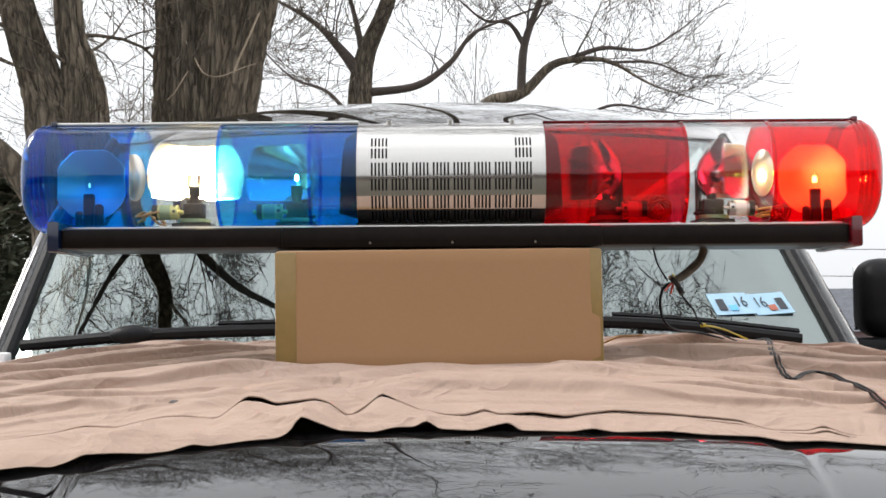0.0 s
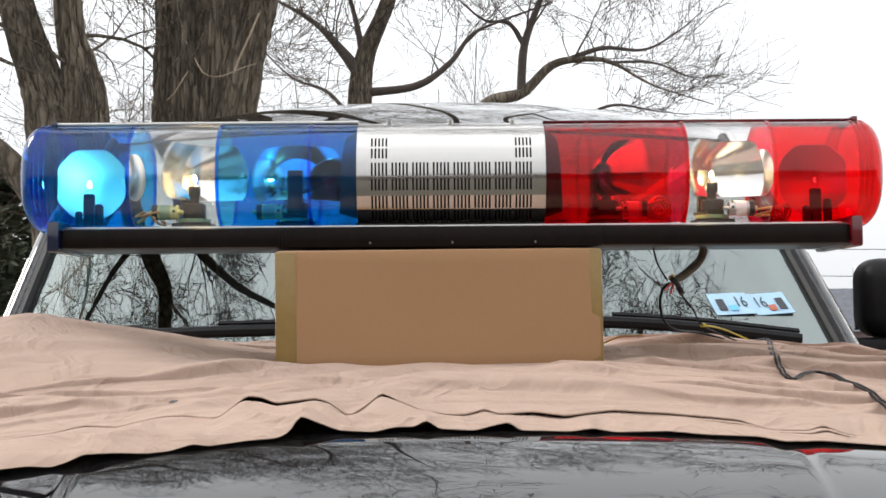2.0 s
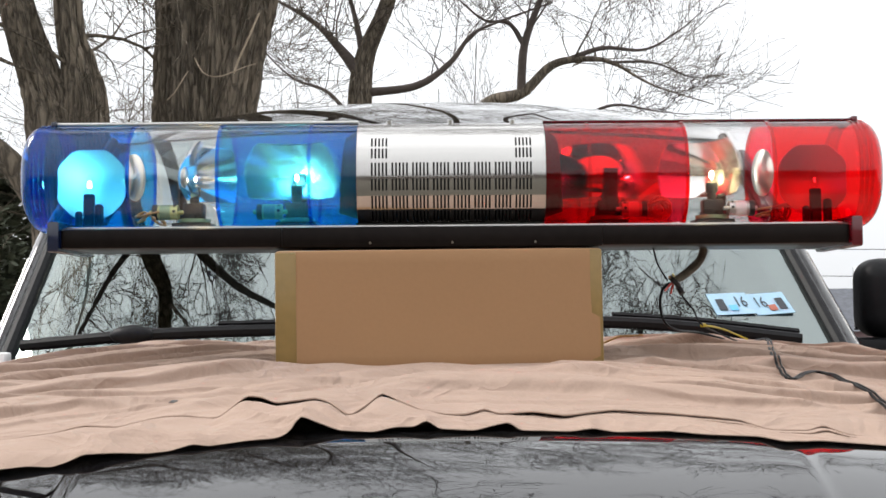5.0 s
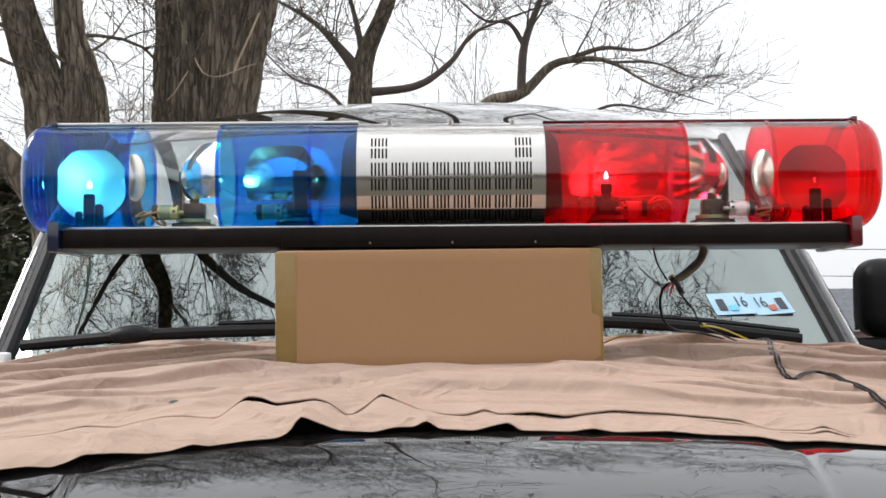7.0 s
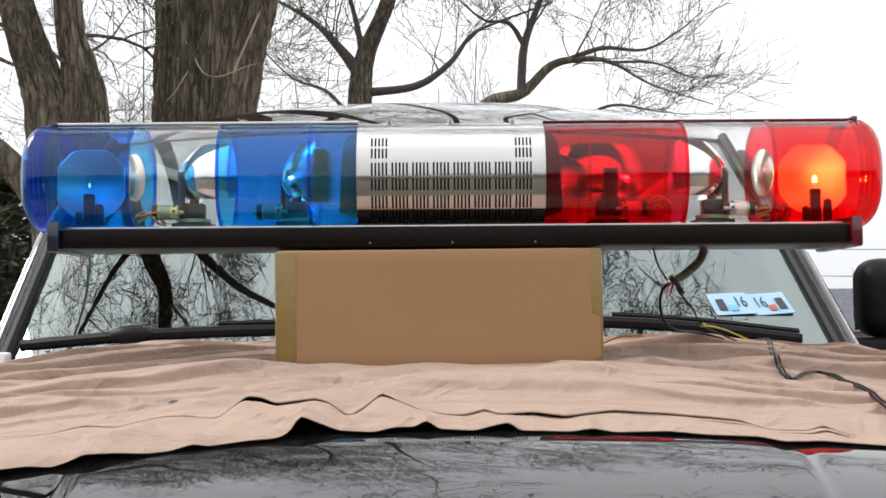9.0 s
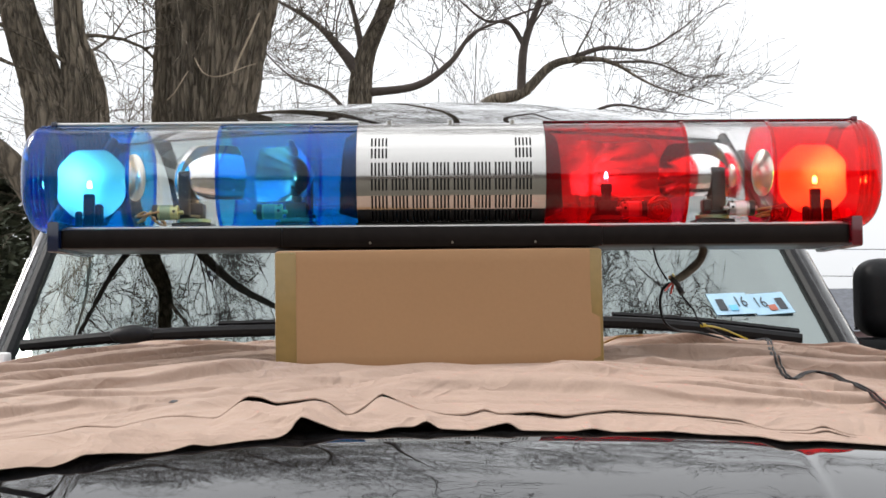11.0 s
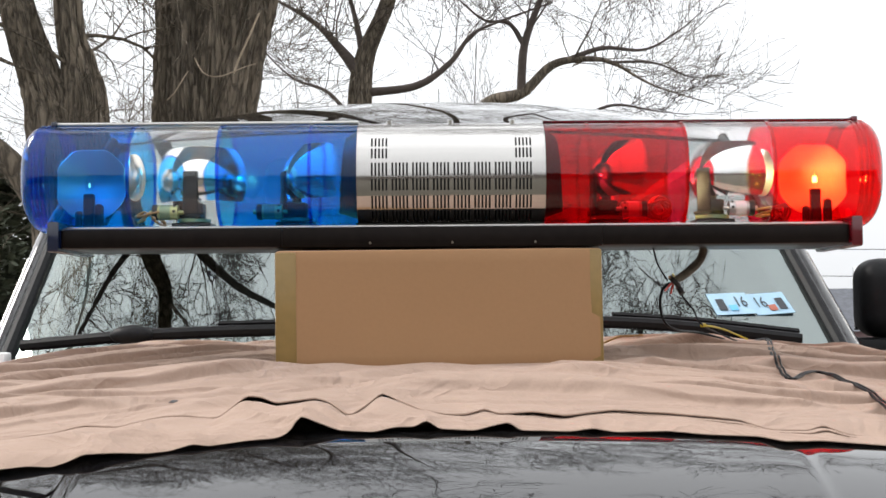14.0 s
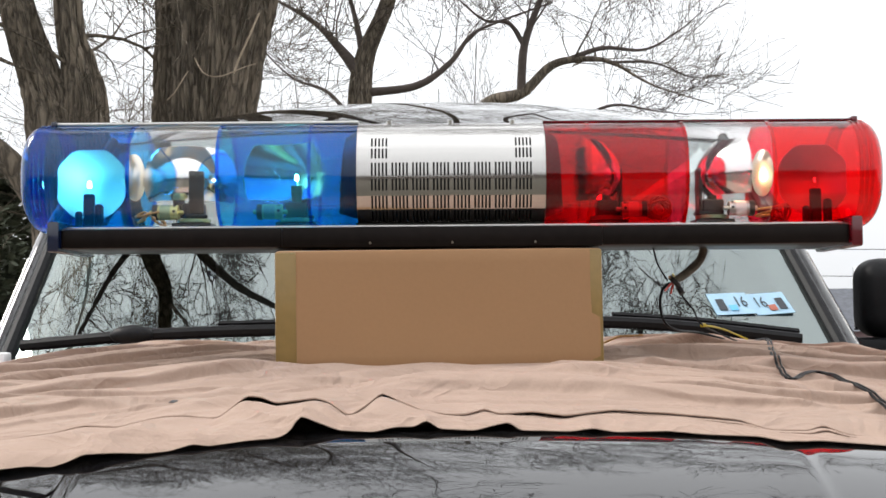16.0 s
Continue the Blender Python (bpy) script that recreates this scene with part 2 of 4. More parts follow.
def build_car():
    car = thing("sport_utility_vehicle", (0, 2.6, 0), "glossy black parked sport utility vehicle under bare trees", "car")
    part("bonnet", sheet(lambda u, v: Vector((-0.8 + 1.6 * u, 0.78 + 1.35 * v, hood_z(-0.8 + 1.6 * u, 0.78 + 1.35 * v))), 320, 230, 0.012), PAINT, car, "glossy black curved bonnet")
    bm = bmesh.new()
    box(-0.88, 0.88, 0.72, 5.0, 0.42, 0.7, 0.05, bm)
    for s in (-1, 1):
        box(min(s * 0.81, s * 0.88), max(s * 0.81, s * 0.88), 1.0, 2.2, 0.76, 0.96, 0.03, bm)
        box(min(s * 0.8, s * 0.87), max(s * 0.8, s * 0.87), 2.2, 4.95, 0.8, 1.12, 0.02, bm)
    box(-0.8, 0.8, 0.76, 0.84, 0.62, 0.7, 0.02, bm)
    part("body", bm, PAINT, car)
    part("cowl", sheet(lambda u, v: Vector((-0.79 + 1.58 * u, 2.1 + 0.12 * v, 1.128 - 0.03 * math.sin(v * 3.1) - 0.05 * (2 * u - 1) ** 2)), 20, 4, 0.01), TRIM, car, "black plastic cowl below the windscreen")

    def screen(u, v):
        x = -0.036 - 0.04 * min(v, 0.5) + (2 * u - 1) * (0.779 - 0.05 * v - 0.06 * max(0.0, v - 0.5))
        return Vector((x, 2.2 + 0.55 * v + 0.10 * (2 * u - 1) ** 2 * (1 - 0.3 * v), 1.14 + 0.48 * v - 0.02 * (2 * u - 1) ** 2))
    glass = part("windscreen", sheet(screen, 40, 24), GLASS, car, "raked laminated glass windscreen")
    glass.visible_shadow = False
    for s in (0, 1):
        line = [screen(s, k / 10) + Vector(((s - 0.5) * 0.02, 0.0, 0.004)) for k in range(11)]
        v, f = [], []
        tube(v, f, line, [0.012] * 11, 8)
        solid("seal", v, f, TRIM, car, "black rubber windscreen seal")
        line = [screen(s, k / 10) + Vector(((s - 0.5) * 0.058, 0.015, 0.0)) for k in range(-1, 10)]
        v, f = [], []
        tube(v, f, line, [0.021] * 11, 12)
        solid("pillar", v, f, PAINT, car)
        # added strips; steel on the left stands for sky reflected in the pillar's paint
        line = [screen(s, k / 10) + Vector(((s - 0.5) * 0.085, 0.0, 0.006)) for k in range(-1, 5)]
        v, f = [], []
        tube(v, f, line, [0.0036] * 6, 8)
        solid("pillar_edge_strip", v, f, PAINT if s else STEEL, car, "added black strip along the pillar edge" if s else "added metal strip for the sky's gleam on the pillar")
        edge, wide = (1.0, -0.038) if s else (0.0, 0.012)
        part("tint_border", sheet(lambda u, v: screen(edge + wide * u * (1 + 0.6 * max(0.0, 0.3 - v)), v) + Vector((0, 0.004, -0.003)), 4, 20), GREYTRIM, car, "dark printed border of the windscreen")

    def roof(u, v):
        k = 2 * u - 1
        side = 0.0435 * k * k + 0.05 * abs(k) ** 8
        x = -0.048 * (1 - v) + k * (0.705 + 0.055 * min(1, v * 3))
        return Vector((x, 2.74 + 0.07 * k * k * (1 - v) + 2.18 * v, 1.616 + 0.155 * (1 - (1 - min(1, v * 3.33)) ** 2) - 0.02 * k * k - side * min(1, v * 4)))
    part("roof", sheet(roof, 40, 60, 0.02), PAINT, car)
    for s in (-1, 1):
        part("cabin_side", sheet(lambda u, v: Vector((s * (0.83 - 0.09 * v), 2.42 + 2.5 * u, 1.06 + (min(0.5, 0.16 + 1.6 * u) + 0.05 * min(1, u * 2)) * v)), 24, 6, 0.02), PAINT, car)
    part("tailgate", box(-0.74, 0.74, 4.86, 4.92, 0.8, 1.62, 0.01), PAINT, car)
    for s in (-1, 1):
        for y0, y1 in ((2.95, 3.7), (3.8, 4.7)):
            part("side_window", sheet(lambda u, v: Vector((s * (0.81 - 0.055 * v), y0 + (y1 - y0) * u, 1.2 + 0.34 * v)), 4, 4, 0.004), GREYTRIM, car, "dark tinted side glass")
    bm = box(-0.7, 0.7, 2.3, 2.7, 0.9, 1.1, 0.03)
    part("dashboard", bm, GREYTRIM, car)
    bm = bmesh.new()
    for x in (-0.36, 0.36):
        box(x - 0.25, x + 0.25, 3.2, 3.35, 0.9, 1.5, 0.06, bm)
        box(x - 0.12, x + 0.12, 3.22, 3.32, 1.48, 1.62, 0.04, bm)
    part("seat", bm, GREYTRIM, car)
    for x in (-0.8, 0.8):
        for y in (1.2, 4.1):
            w = part("wheel", rod((x - 0.1, y, 0.36), (x + 0.1, y, 0.36), 0.36, sides=32), TYRE, car)
            part("rim", rod((x - 0.105, y, 0.36), (x + 0.105, y, 0.36), 0.22, sides=24), STEEL, w)
    # wipers parked along the foot of the screen
    for pivot, ends in ((Vector((-0.545, 2.17, 1.17)), ((-0.76, 2.2, 1.147), (-0.56, 2.165, 1.163), (-0.4, 2.155, 1.17), (-0.27, 2.15, 1.172), (-0.1, 2.15, 1.172))),
                        (Vector((0.62, 2.19, 1.15)), ((0.1, 2.15, 1.185), (0.3, 2.155, 1.181), (0.45, 2.165, 1.17), (0.64, 2.19, 1.148)))):
        v, f = [], []
        line = smooth_path(ends, 6)
        tube(v, f, line, [0.011] * len(line), 8)
        w = solid("wiper", v, f, TRIM, car, "black wiper arm and blade")
        line = smooth_path([Vector(e) + Vector((0, 0.012, 0.013)) for e in ends[-3:]], 6)
        v, f = [], []
        tube(v, f, line, [0.006] * len(line), 6)
        solid("wiper_arm", v, f, TRIM, w)
    bm = bmesh.new()
    bmesh.ops.create_uvsphere(bm, u_segments=16, v_segments=10, radius=1, matrix=pose(-0.55, 2.155, 1.165) @ Matrix.Diagonal((0.04, 0.022, 0.018, 1)))
    part("wiper_pivot", bm, TRIM, car)
    # door mirror
    m = part("door_mirror", box(0.895, 1.12, 2.58, 2.7, 1.14, 1.31, 0.045, rounds=6), TRIM, car, "black door mirror housing")
    part("mirror_foot", box(0.78, 1.05, 2.58, 2.66, 1.09, 1.14, 0.015), TRIM, m)
    part("mirror_glass", box(0.91, 1.105, 2.7, 2.704, 1.155, 1.295, 0.001), MIRROR, m)
    # bright reflection at the fender corner, put in as a small white block
    part("corner_highlight", box(-0.815, -0.778, 2.16, 2.2, 1.108, 1.135, 0.004), WHITE, car, "white block for the highlight at the fender corner")
    # roof aerial foot
    part("aerial_foot", box(0.213, 0.25, 3.42, 3.47, 1.762, 1.776, 0.004), TRIM, car)
    # two inspection stickers on the glass
    for x, tint, lean in ((0.555, PINK, -3.0), (0.635, BRICKRED, -5.5)):
        z, v = 1.213, 0.16
        for _ in range(4):
            k = (x + 0.036 + 0.04 * v) / (0.779 - 0.05 * v)
            v = (z - 1.14 + 0.02 * k * k) / 0.48
        y = screen((k + 1) / 2, v).y - 0.003
        tilt = Matrix.Rotation(radians(11), 4, "Z") @ Matrix.Rotation(radians(41 - 90), 4, "X") @ Matrix.Rotation(radians(lean), 4, "Y")
        st = part("inspection_sticker", box(x - 0.041, x + 0.041, y - 0.0006, y + 0.0006, z - 0.031, z + 0.031, turn=tilt), STICKER, car, "pale square windscreen sticker with printed year", at=(x, y, z))
        side = 1 if tint is PINK else -1
        for x0, x1, z0, z1, mt in ((-0.03, -0.014, -0.02, 0.012, INK), (-0.008, 0.008, -0.022, -0.006, tint)):
            c = tilt @ Vector(((x0 + x1) / 2 * side, -0.0024, (z0 + z1) / 2))
            part("print_block", box(c.x + x - (x1 - x0) / 2, c.x + x + (x1 - x0) / 2, c.y + y - 0.0004, c.y + y + 0.0004, c.z + z - (z1 - z0) / 2, c.z + z + (z1 - z0) / 2, turn=tilt), mt, st)
        cu = bpy.data.curves.new("year", "FONT")
        cu.body, cu.size, cu.align_x, cu.align_y = "16", 0.034, "CENTER", "CENTER"
        probe = bpy.data.objects.new("year", cu)
        me = bpy.data.meshes.new_from_object(probe)
        me.transform(tilt @ Matrix.Translation((0.02 * side, -0.0022, 0.002)) @ Matrix.Rotation(radians(90), 4, "X") @ Matrix.Diagonal((0.8, 1.25, 1, 1)))
        bpy.data.objects.remove(probe)
        link("printed_year", me, INK, st, "printed number 16", Vector((x, y, z)), False)
    return car


CAR = build_car()

# ---- light bar ----
BAR_Y, BAR_Z, BULB_Z = 1.75, 1.394, 1.396
E_HULL = 0.8
CAP = 0.027


def hull(a, k=1.0):
    """Cross-section of the lens at angle a from the front, over the top: (y, z)."""
    c, s = math.cos(a), math.sin(a)
    return (BAR_Y - k * 0.082 * math.copysign(abs(c) ** E_HULL, c), BAR_Z + k * 0.077 * math.copysign(abs(s) ** E_HULL, s))


def hull_angle(z):
    """The angle on the front at which the lens has this height."""
    s = (z - BAR_Z) / 0.077
    return math.asin(math.copysign(min(1.0, abs(s)) ** (1 / E_HULL), s))


def lens(x0, x1, out=0):
    """One lens section: a rounded shell, open below; out = -1 or 1 closes that end with a rounded cap."""
    def fn(u, v):
        k, x = 1.0, x0 + (x1 - x0) * u
        w = (u - 0.6) / 0.4 if out > 0 else (0.4 - u) / 0.4
        if out and w > 0:
            w = math.sin(min(1.0, w) * math.pi / 2)
            k = math.sqrt(max(0.0, 1 - w * w))
            k = k ** 0.62
            x = (x1 - CAP + CAP * w) if out > 0 else (x0 + CAP - CAP * w)
        elif out:
            x = x0 + (x1 - CAP - x0) * u / 0.6 if out > 0 else x1 - (x1 - x0 - CAP) * (1 - u) / 0.6
        return Vector((x, *hull(radians(-90 + 360 * v if out else -62 + 304 * v), k)))
    return sheet(fn, 30 if out else 4, 64)


def ring(x, w=0.0045, k=1.018):
    """A thin seam round the lens."""
    return sheet(lambda u, v: Vector((x - w / 2 + w * u, *hull(radians(-62 + 304 * v), k))), 1, 56, 0.003)


def dish(rim, focus, low, high, nx=24, nz=14):
    """A parabolic bowl about the origin as its focus, opening towards -y, cut off flat above and below."""
    def fn(u, v):
        x = rim * math.sin((u - 0.5) * math.pi)
        e = math.sqrt(max(0.0, rim * rim - x * x))
        z0, z1 = max(low, -e), min(high, e)
        z = z0 + (z1 - z0) * v
        return Vector((x, focus - (x * x + z * z) / (4 * focus), z))
    return fn


def capsule(name, at, mat_glow, parent, r=0.0024):
    """A halogen capsule: glass envelope with the filament inside."""
    bm = bmesh.new()
    bmesh.ops.create_uvsphere(bm, u_segments=14, v_segments=10, radius=1, matrix=Matrix.Translation(at) @ Matrix.Diagonal((0.004, 0.004, 0.008, 1)))
    env = part(name, bm, BULBGLASS, parent, "small clear halogen bulb", at=at)
    env.visible_shadow = False
    return env, part("filament", rod(at - Vector((0, 0, 0.0034)), at + Vector((0, 0, 0.0034)), r, r * 0.8, 10), mat_glow, env, at=at)


def build_rotator(bar, x, side):
    """Static mount with bulb and motor, and the reflector that turns round the bulb."""
    f = Vector((x, BAR_Y, BULB_Z))
    bm = box(x - 0.028, x + 0.028, BAR_Y - 0.022, BAR_Y + 0.022, 1.3245, 1.331, 0.002)
    rod((x, BAR_Y, 1.331), (x, BAR_Y, 1.376), 0.007, sides=12, bm=bm)
    box(x - 0.008, x + 0.008, BAR_Y - 0.006, BAR_Y + 0.006, 1.37, 1.385, 0.002, bm)
    box(x - 0.015, x + 0.015, BAR_Y - 0.012, BAR_Y + 0.012, 1.336, 1.36, 0.003, bm)
    mount = part("rotator_mount", bm, SOCKET, bar, "black beacon mount", at=(x, BAR_Y, 1.3245))
    capsule("bulb", f, GLOW, mount)
    part("gear_disc", rod((x, BAR_Y, 1.332), (x, BAR_Y, 1.337), 0.024, sides=28), GEAR, mount)
    mx = x - 0.034 * side
    bm = rod((mx - 0.017, BAR_Y - 0.028, 1.345), (mx + 0.017, BAR_Y - 0.028, 1.345), 0.0105, sides=20)
    rod((mx - 0.024, BAR_Y - 0.028, 1.345), (mx + 0.024, BAR_Y - 0.028, 1.345), 0.003, sides=10, bm=bm)
    motor = part("motor", bm, BRASS if x < 0 else STEEL, mount, "small electric motor can")
    part("motor_label", rod((mx - 0.008, BAR_Y - 0.028, 1.345), (mx + 0.007, BAR_Y - 0.028, 1.345), 0.0108, sides=20), WHITE if x > 0 else GEAR, motor, "worn paper label band")
    for a in (185, 235):
        out = Vector((0, math.cos(radians(a)), -math.sin(radians(a))))
        q = Vector((mx + 0.0125 * side, BAR_Y - 0.028, 1.345)) + out * 0.0101
        part("vent_hole", rod(q, q + out * 0.0006, 0.0022, sides=10), SOCKET, motor, "dark vent hole")
    part("motor_cap", rod((mx - 0.0185 * side, BAR_Y - 0.028, 1.345), (mx - 0.011 * side, BAR_Y - 0.028, 1.345), 0.0112, sides=20), SOCKET, mount, "dark motor end cap")
    fn = dish(0.067, 0.02, -0.031, 0.047)
    spin = part("reflector", sheet(lambda u, v: fn(u, v) + f, 26, 14, -0.0014), MIRROR, bar, "silvered parabolic reflector", at=f)
    bm = box(x - 0.011, x + 0.011, BAR_Y + 0.017, BAR_Y + 0.022, 1.338, 1.405, 0.002)
    box(x - 0.016, x + 0.016, BAR_Y - 0.008, BAR_Y + 0.024, 1.3375, 1.343, 0.002, bm)
    part("reflector_neck", bm, SOCKET, spin, "black bracket")
    return spin


def build_flasher(bar, x):
    """A fixed bowl with rounded-square rim; its filament rises from the socket while it is lit."""
    f = Vector((x, 1.785, 1.3925))

    def fn(u, v):
        a, r = 2 * math.pi * v, 0.0535 * u
        px, pz = max(-0.049, min(0.049, r * math.cos(a))), max(-0.05, min(0.05, r * math.sin(a)))
        cut = min(1.0, 0.0745 / max(1e-6, abs(px) + abs(pz)))
        px, pz = px * cut, pz * cut
        return f + Vector((px, 0.022 - (px * px + pz * pz) / 0.1, pz))
    bowl = part("flasher_bowl", sheet(fn, 14, 48, -0.0014), SATIN, bar, "satin silver fixed reflector bowl", at=f)
    bm = box(x - 0.0075, x + 0.0075, f.y - 0.02, f.y - 0.008, 1.3245, 1.377, 0.002)
    box(x - 0.02, x - 0.009, f.y - 0.02, f.y - 0.012, 1.3245, 1.352, 0.004, bm)
    box(x + 0.01, x + 0.022, f.y - 0.026, f.y - 0.012, 1.3245, 1.362, 0.005, bm)
    part("lamp_socket", bm, SOCKET, bowl, "black lamp socket")
    b = Vector((x, f.y - 0.013, 1.391))
    bm = bmesh.new()
    bmesh.ops.create_uvsphere(bm, u_segments=14, v_segments=10, radius=1, matrix=Matrix.Translation(b) @ Matrix.Diagonal((0.0065, 0.0065, 0.015, 1)))
    part("bulb", bm, BULBGLASS, bowl, "small clear flasher bulb").visible_shadow = False
    part("ember", rod(b - Vector((0, 0, 0.004)), b + Vector((0, 0, 0.002)), 0.0012, sides=8), EMBER, bowl, "faintly glowing wire")
    return part("flash_filament", rod(b - Vector((0, 0, 0.0045)), b + Vector((0, 0, 0.0045)), 0.0036, 0.003, 10), AMBEREND if b.x > 0 else GLOWEND, bar, "glowing filament", at=b)


def build_bar():
    bar = thing("emergency_light_bar", (0.014, BAR_Y, 1.291), "blue and red beacon light bar with slotted steel speaker panel", "light bar")
    part("base", box(-0.528, 0.562, 1.676, 1.83, 1.2915, 1.3195, 0.005), PLASTIC, bar, "black metal base rail")
    part("centre_plate", box(-0.222, 0.22, 1.668, 1.834, 1.2905, 1.319, 0.003), PLASTIC, bar, "black centre mounting plate")
    for x in (-0.1, 0.013, 0.127):
        part("screw", rod((x, 1.669, 1.2965), (x, 1.666, 1.2965), 0.0018, sides=10), SLEEVE, bar)
    part("end_cap", box(-0.545, -0.5275, 1.668, 1.838, 1.287, 1.33, 0.004), BLUERIM, bar, "blue plastic end cap")
    part("end_cap", box(0.5615, 0.578, 1.668, 1.838, 1.287, 1.33, 0.004), REDRIM, bar, "red plastic end cap")
    for x0, x1, m, out in ((-0.594, -0.434, BLUE, -1), (-0.434, -0.311, CLEAR, 0), (-0.311, -0.119, BLUE, 0),
                           (0.143, 0.338, RED, 0), (0.338, 0.4586, CLEAR, 0), (0.4586, 0.62, RED, 1)):
        part("lens", lens(x0, x1, out), m, bar, {"blue_lens_plastic": "blue plastic lens", "red_lens_plastic": "red plastic lens"}.get(m.name, "clear plastic lens"))
    for x in (-0.434, -0.311, -0.184, -0.566, -0.559, -0.552):
        part("seam", ring(x), BLUE, bar)
    for x in (0.2036, 0.338, 0.4586, 0.592, 0.585, 0.578):
        part("seam", ring(x), RED, bar)
    part("top_strip", box(-0.549, -0.1195, 1.722, 1.778, 1.4695, 1.4745, 0.0015), STEEL, bar, "bright metal top strip")
    part("top_strip", box(0.1435, 0.584, 1.722, 1.778, 1.4695, 1.4725, 0.001), REDRIM, bar, "dark red top strip")
    part("strip_end", box(-0.556, -0.548, 1.718, 1.782, 1.466, 1.4755, 0.002), BLUERIM, bar)
    part("strip_end", box(0.583, 0.591, 1.718, 1.782, 1.466, 1.4755, 0.002), REDRIM, bar)
    part("inner_floor", box(-0.555, 0.588, 1.704, 1.80, 1.3195, 1.3238, 0.001), STEEL, bar, "bare metal floor inside the lenses")
    build_panel(bar)
    spins = [build_rotator(bar, x, s) for x, s in ((-0.358, 1), (-0.2104, 1), (0.2364, -1), (0.3883, -1))]
    flashes = [build_flasher(bar, -0.516), build_flasher(bar, 0.544)]
    for x, s in ((-0.449, 1), (0.467, -1)):
        c = Vector((x, 1.765, 1.4))
        m = pose(c.x, c.y, c.z, 0, 0, s * 66)
        part("side_mirror", sheet(lambda u, v: m @ Vector((0.024 * u * math.cos(6.2832 * v), -0.008 + 0.008 * u * u, 0.034 * u * math.sin(6.2832 * v))), 8, 32, 0.0015), GOLD, bar, "oval gilt-toned mirror", at=c)
    # wiring inside the lenses
    rng = random.Random(4)
    for cx, mat_w, n in ((0.307, REDWIRE, 7), (0.462, ORANGE, 3), (-0.415, ORANGE, 3)):
        for _ in range(n):
            if n > 4:
                turn, size = rng.uniform(0, 6.28), rng.uniform(0.009, 0.017)
                pts = [(cx + rng.uniform(-0.004, 0.004) + size * math.cos(turn + k * 1.1), 1.712 + 0.0025 * k + rng.uniform(-0.003, 0.003), 1.346 + size * math.sin(turn + k * 1.1)) for k in range(10)]
                cable("inner_wire", pts, 0.0018, mat_w, bar, n=4, sides=6)
                continue
            pts = [(cx + rng.uniform(-0.026, 0.026), 1.715 + rng.uniform(-0.012, 0.03), 1.328 + rng.uniform(0.0, 0.02)) for _ in range(5)]
            cable("inner_wire", pts, 0.0016, mat_w, bar)
    return bar, spins, flashes


def build_panel(bar):
    """Steel panel with slots cut through: two short rows at the ends, four full rows below."""
    rows = ((1.442, 1.430, 0), (1.427, 1.413, 0), (1.407, 1.389, 1), (1.385, 1.369, 1), (1.362, 1.345, 1), (1.342, 1.328, 1))
    slots = []
    for g in range(8):
        for k in range(5):
            x = -0.0985 + g * 0.02845 + k * 0.005
            slots.append((x, x + 0.0025, g in (0, 7)))
    xs = sorted([-0.1185, 0.1425] + [v for a, b, _ in slots for v in (a, b)])
    angles = sorted({radians(-62), radians(242), *(radians(a) for a in range(50, 240, 6)), *(radians(a) for a in (-55, -20, 0, 20)), *(hull_angle(z) for r in rows for z in r[:2])})
    bm = bmesh.new()
    grid = [[bm.verts.new((x, *hull(a, 1.006))) for a in angles] for x in xs]
    for i in range(len(xs) - 1):
        hit = next((e for a, b, e in slots if abs(xs[i] - a) < 1e-6), None)
        for j in range(len(angles) - 1):
            mid = (angles[j] + angles[j + 1]) / 2
            if hit is not None and any(hull_angle(lo) < mid < hull_angle(hi) and (full or hit) for hi, lo, full in rows):
                continue
            bm.faces.new((grid[i][j], grid[i + 1][j], grid[i + 1][j + 1], grid[i][j + 1]))
    bmesh.ops.delete(bm, geom=[v for v in bm.verts if not v.link_faces], context="VERTS")
    bmesh.ops.recalc_face_normals(bm, faces=bm.faces[:])
    bmesh.ops.solidify(bm, geom=bm.faces[:], thickness=0.0018)
    part("speaker_panel", bm, CHROME, bar, "polished steel panel with rows of slots")
    for x in (-0.075, 0.012, 0.1):
        part("panel_screw", rod((x, 1.722, 1.4685), (x, 1.721, 1.4735), 0.0035, sides=12), STEEL, bar)
    part("speaker_housing", sheet(lambda u, v: Vector((-0.1175 + 0.259 * u, *hull(radians(-62 + 304 * v), 0.93))), 2, 40, 0.002), SOCKET, bar, "black housing behind the slots")
    for s, x in ((-1, -0.1195), (1, 0.1435)):
        part("housing_cheek", sheet(lambda u, v: Vector((x + s * (0.004 + 0.022 * (1 - v)) * u, *hull(radians(-60 + 300 * v), 0.9 * (1 - 0.15 * u)))), 3, 24, 0.001), SOCKET, bar)


LIGHT_BAR, SPINS, FLASHES = build_bar()


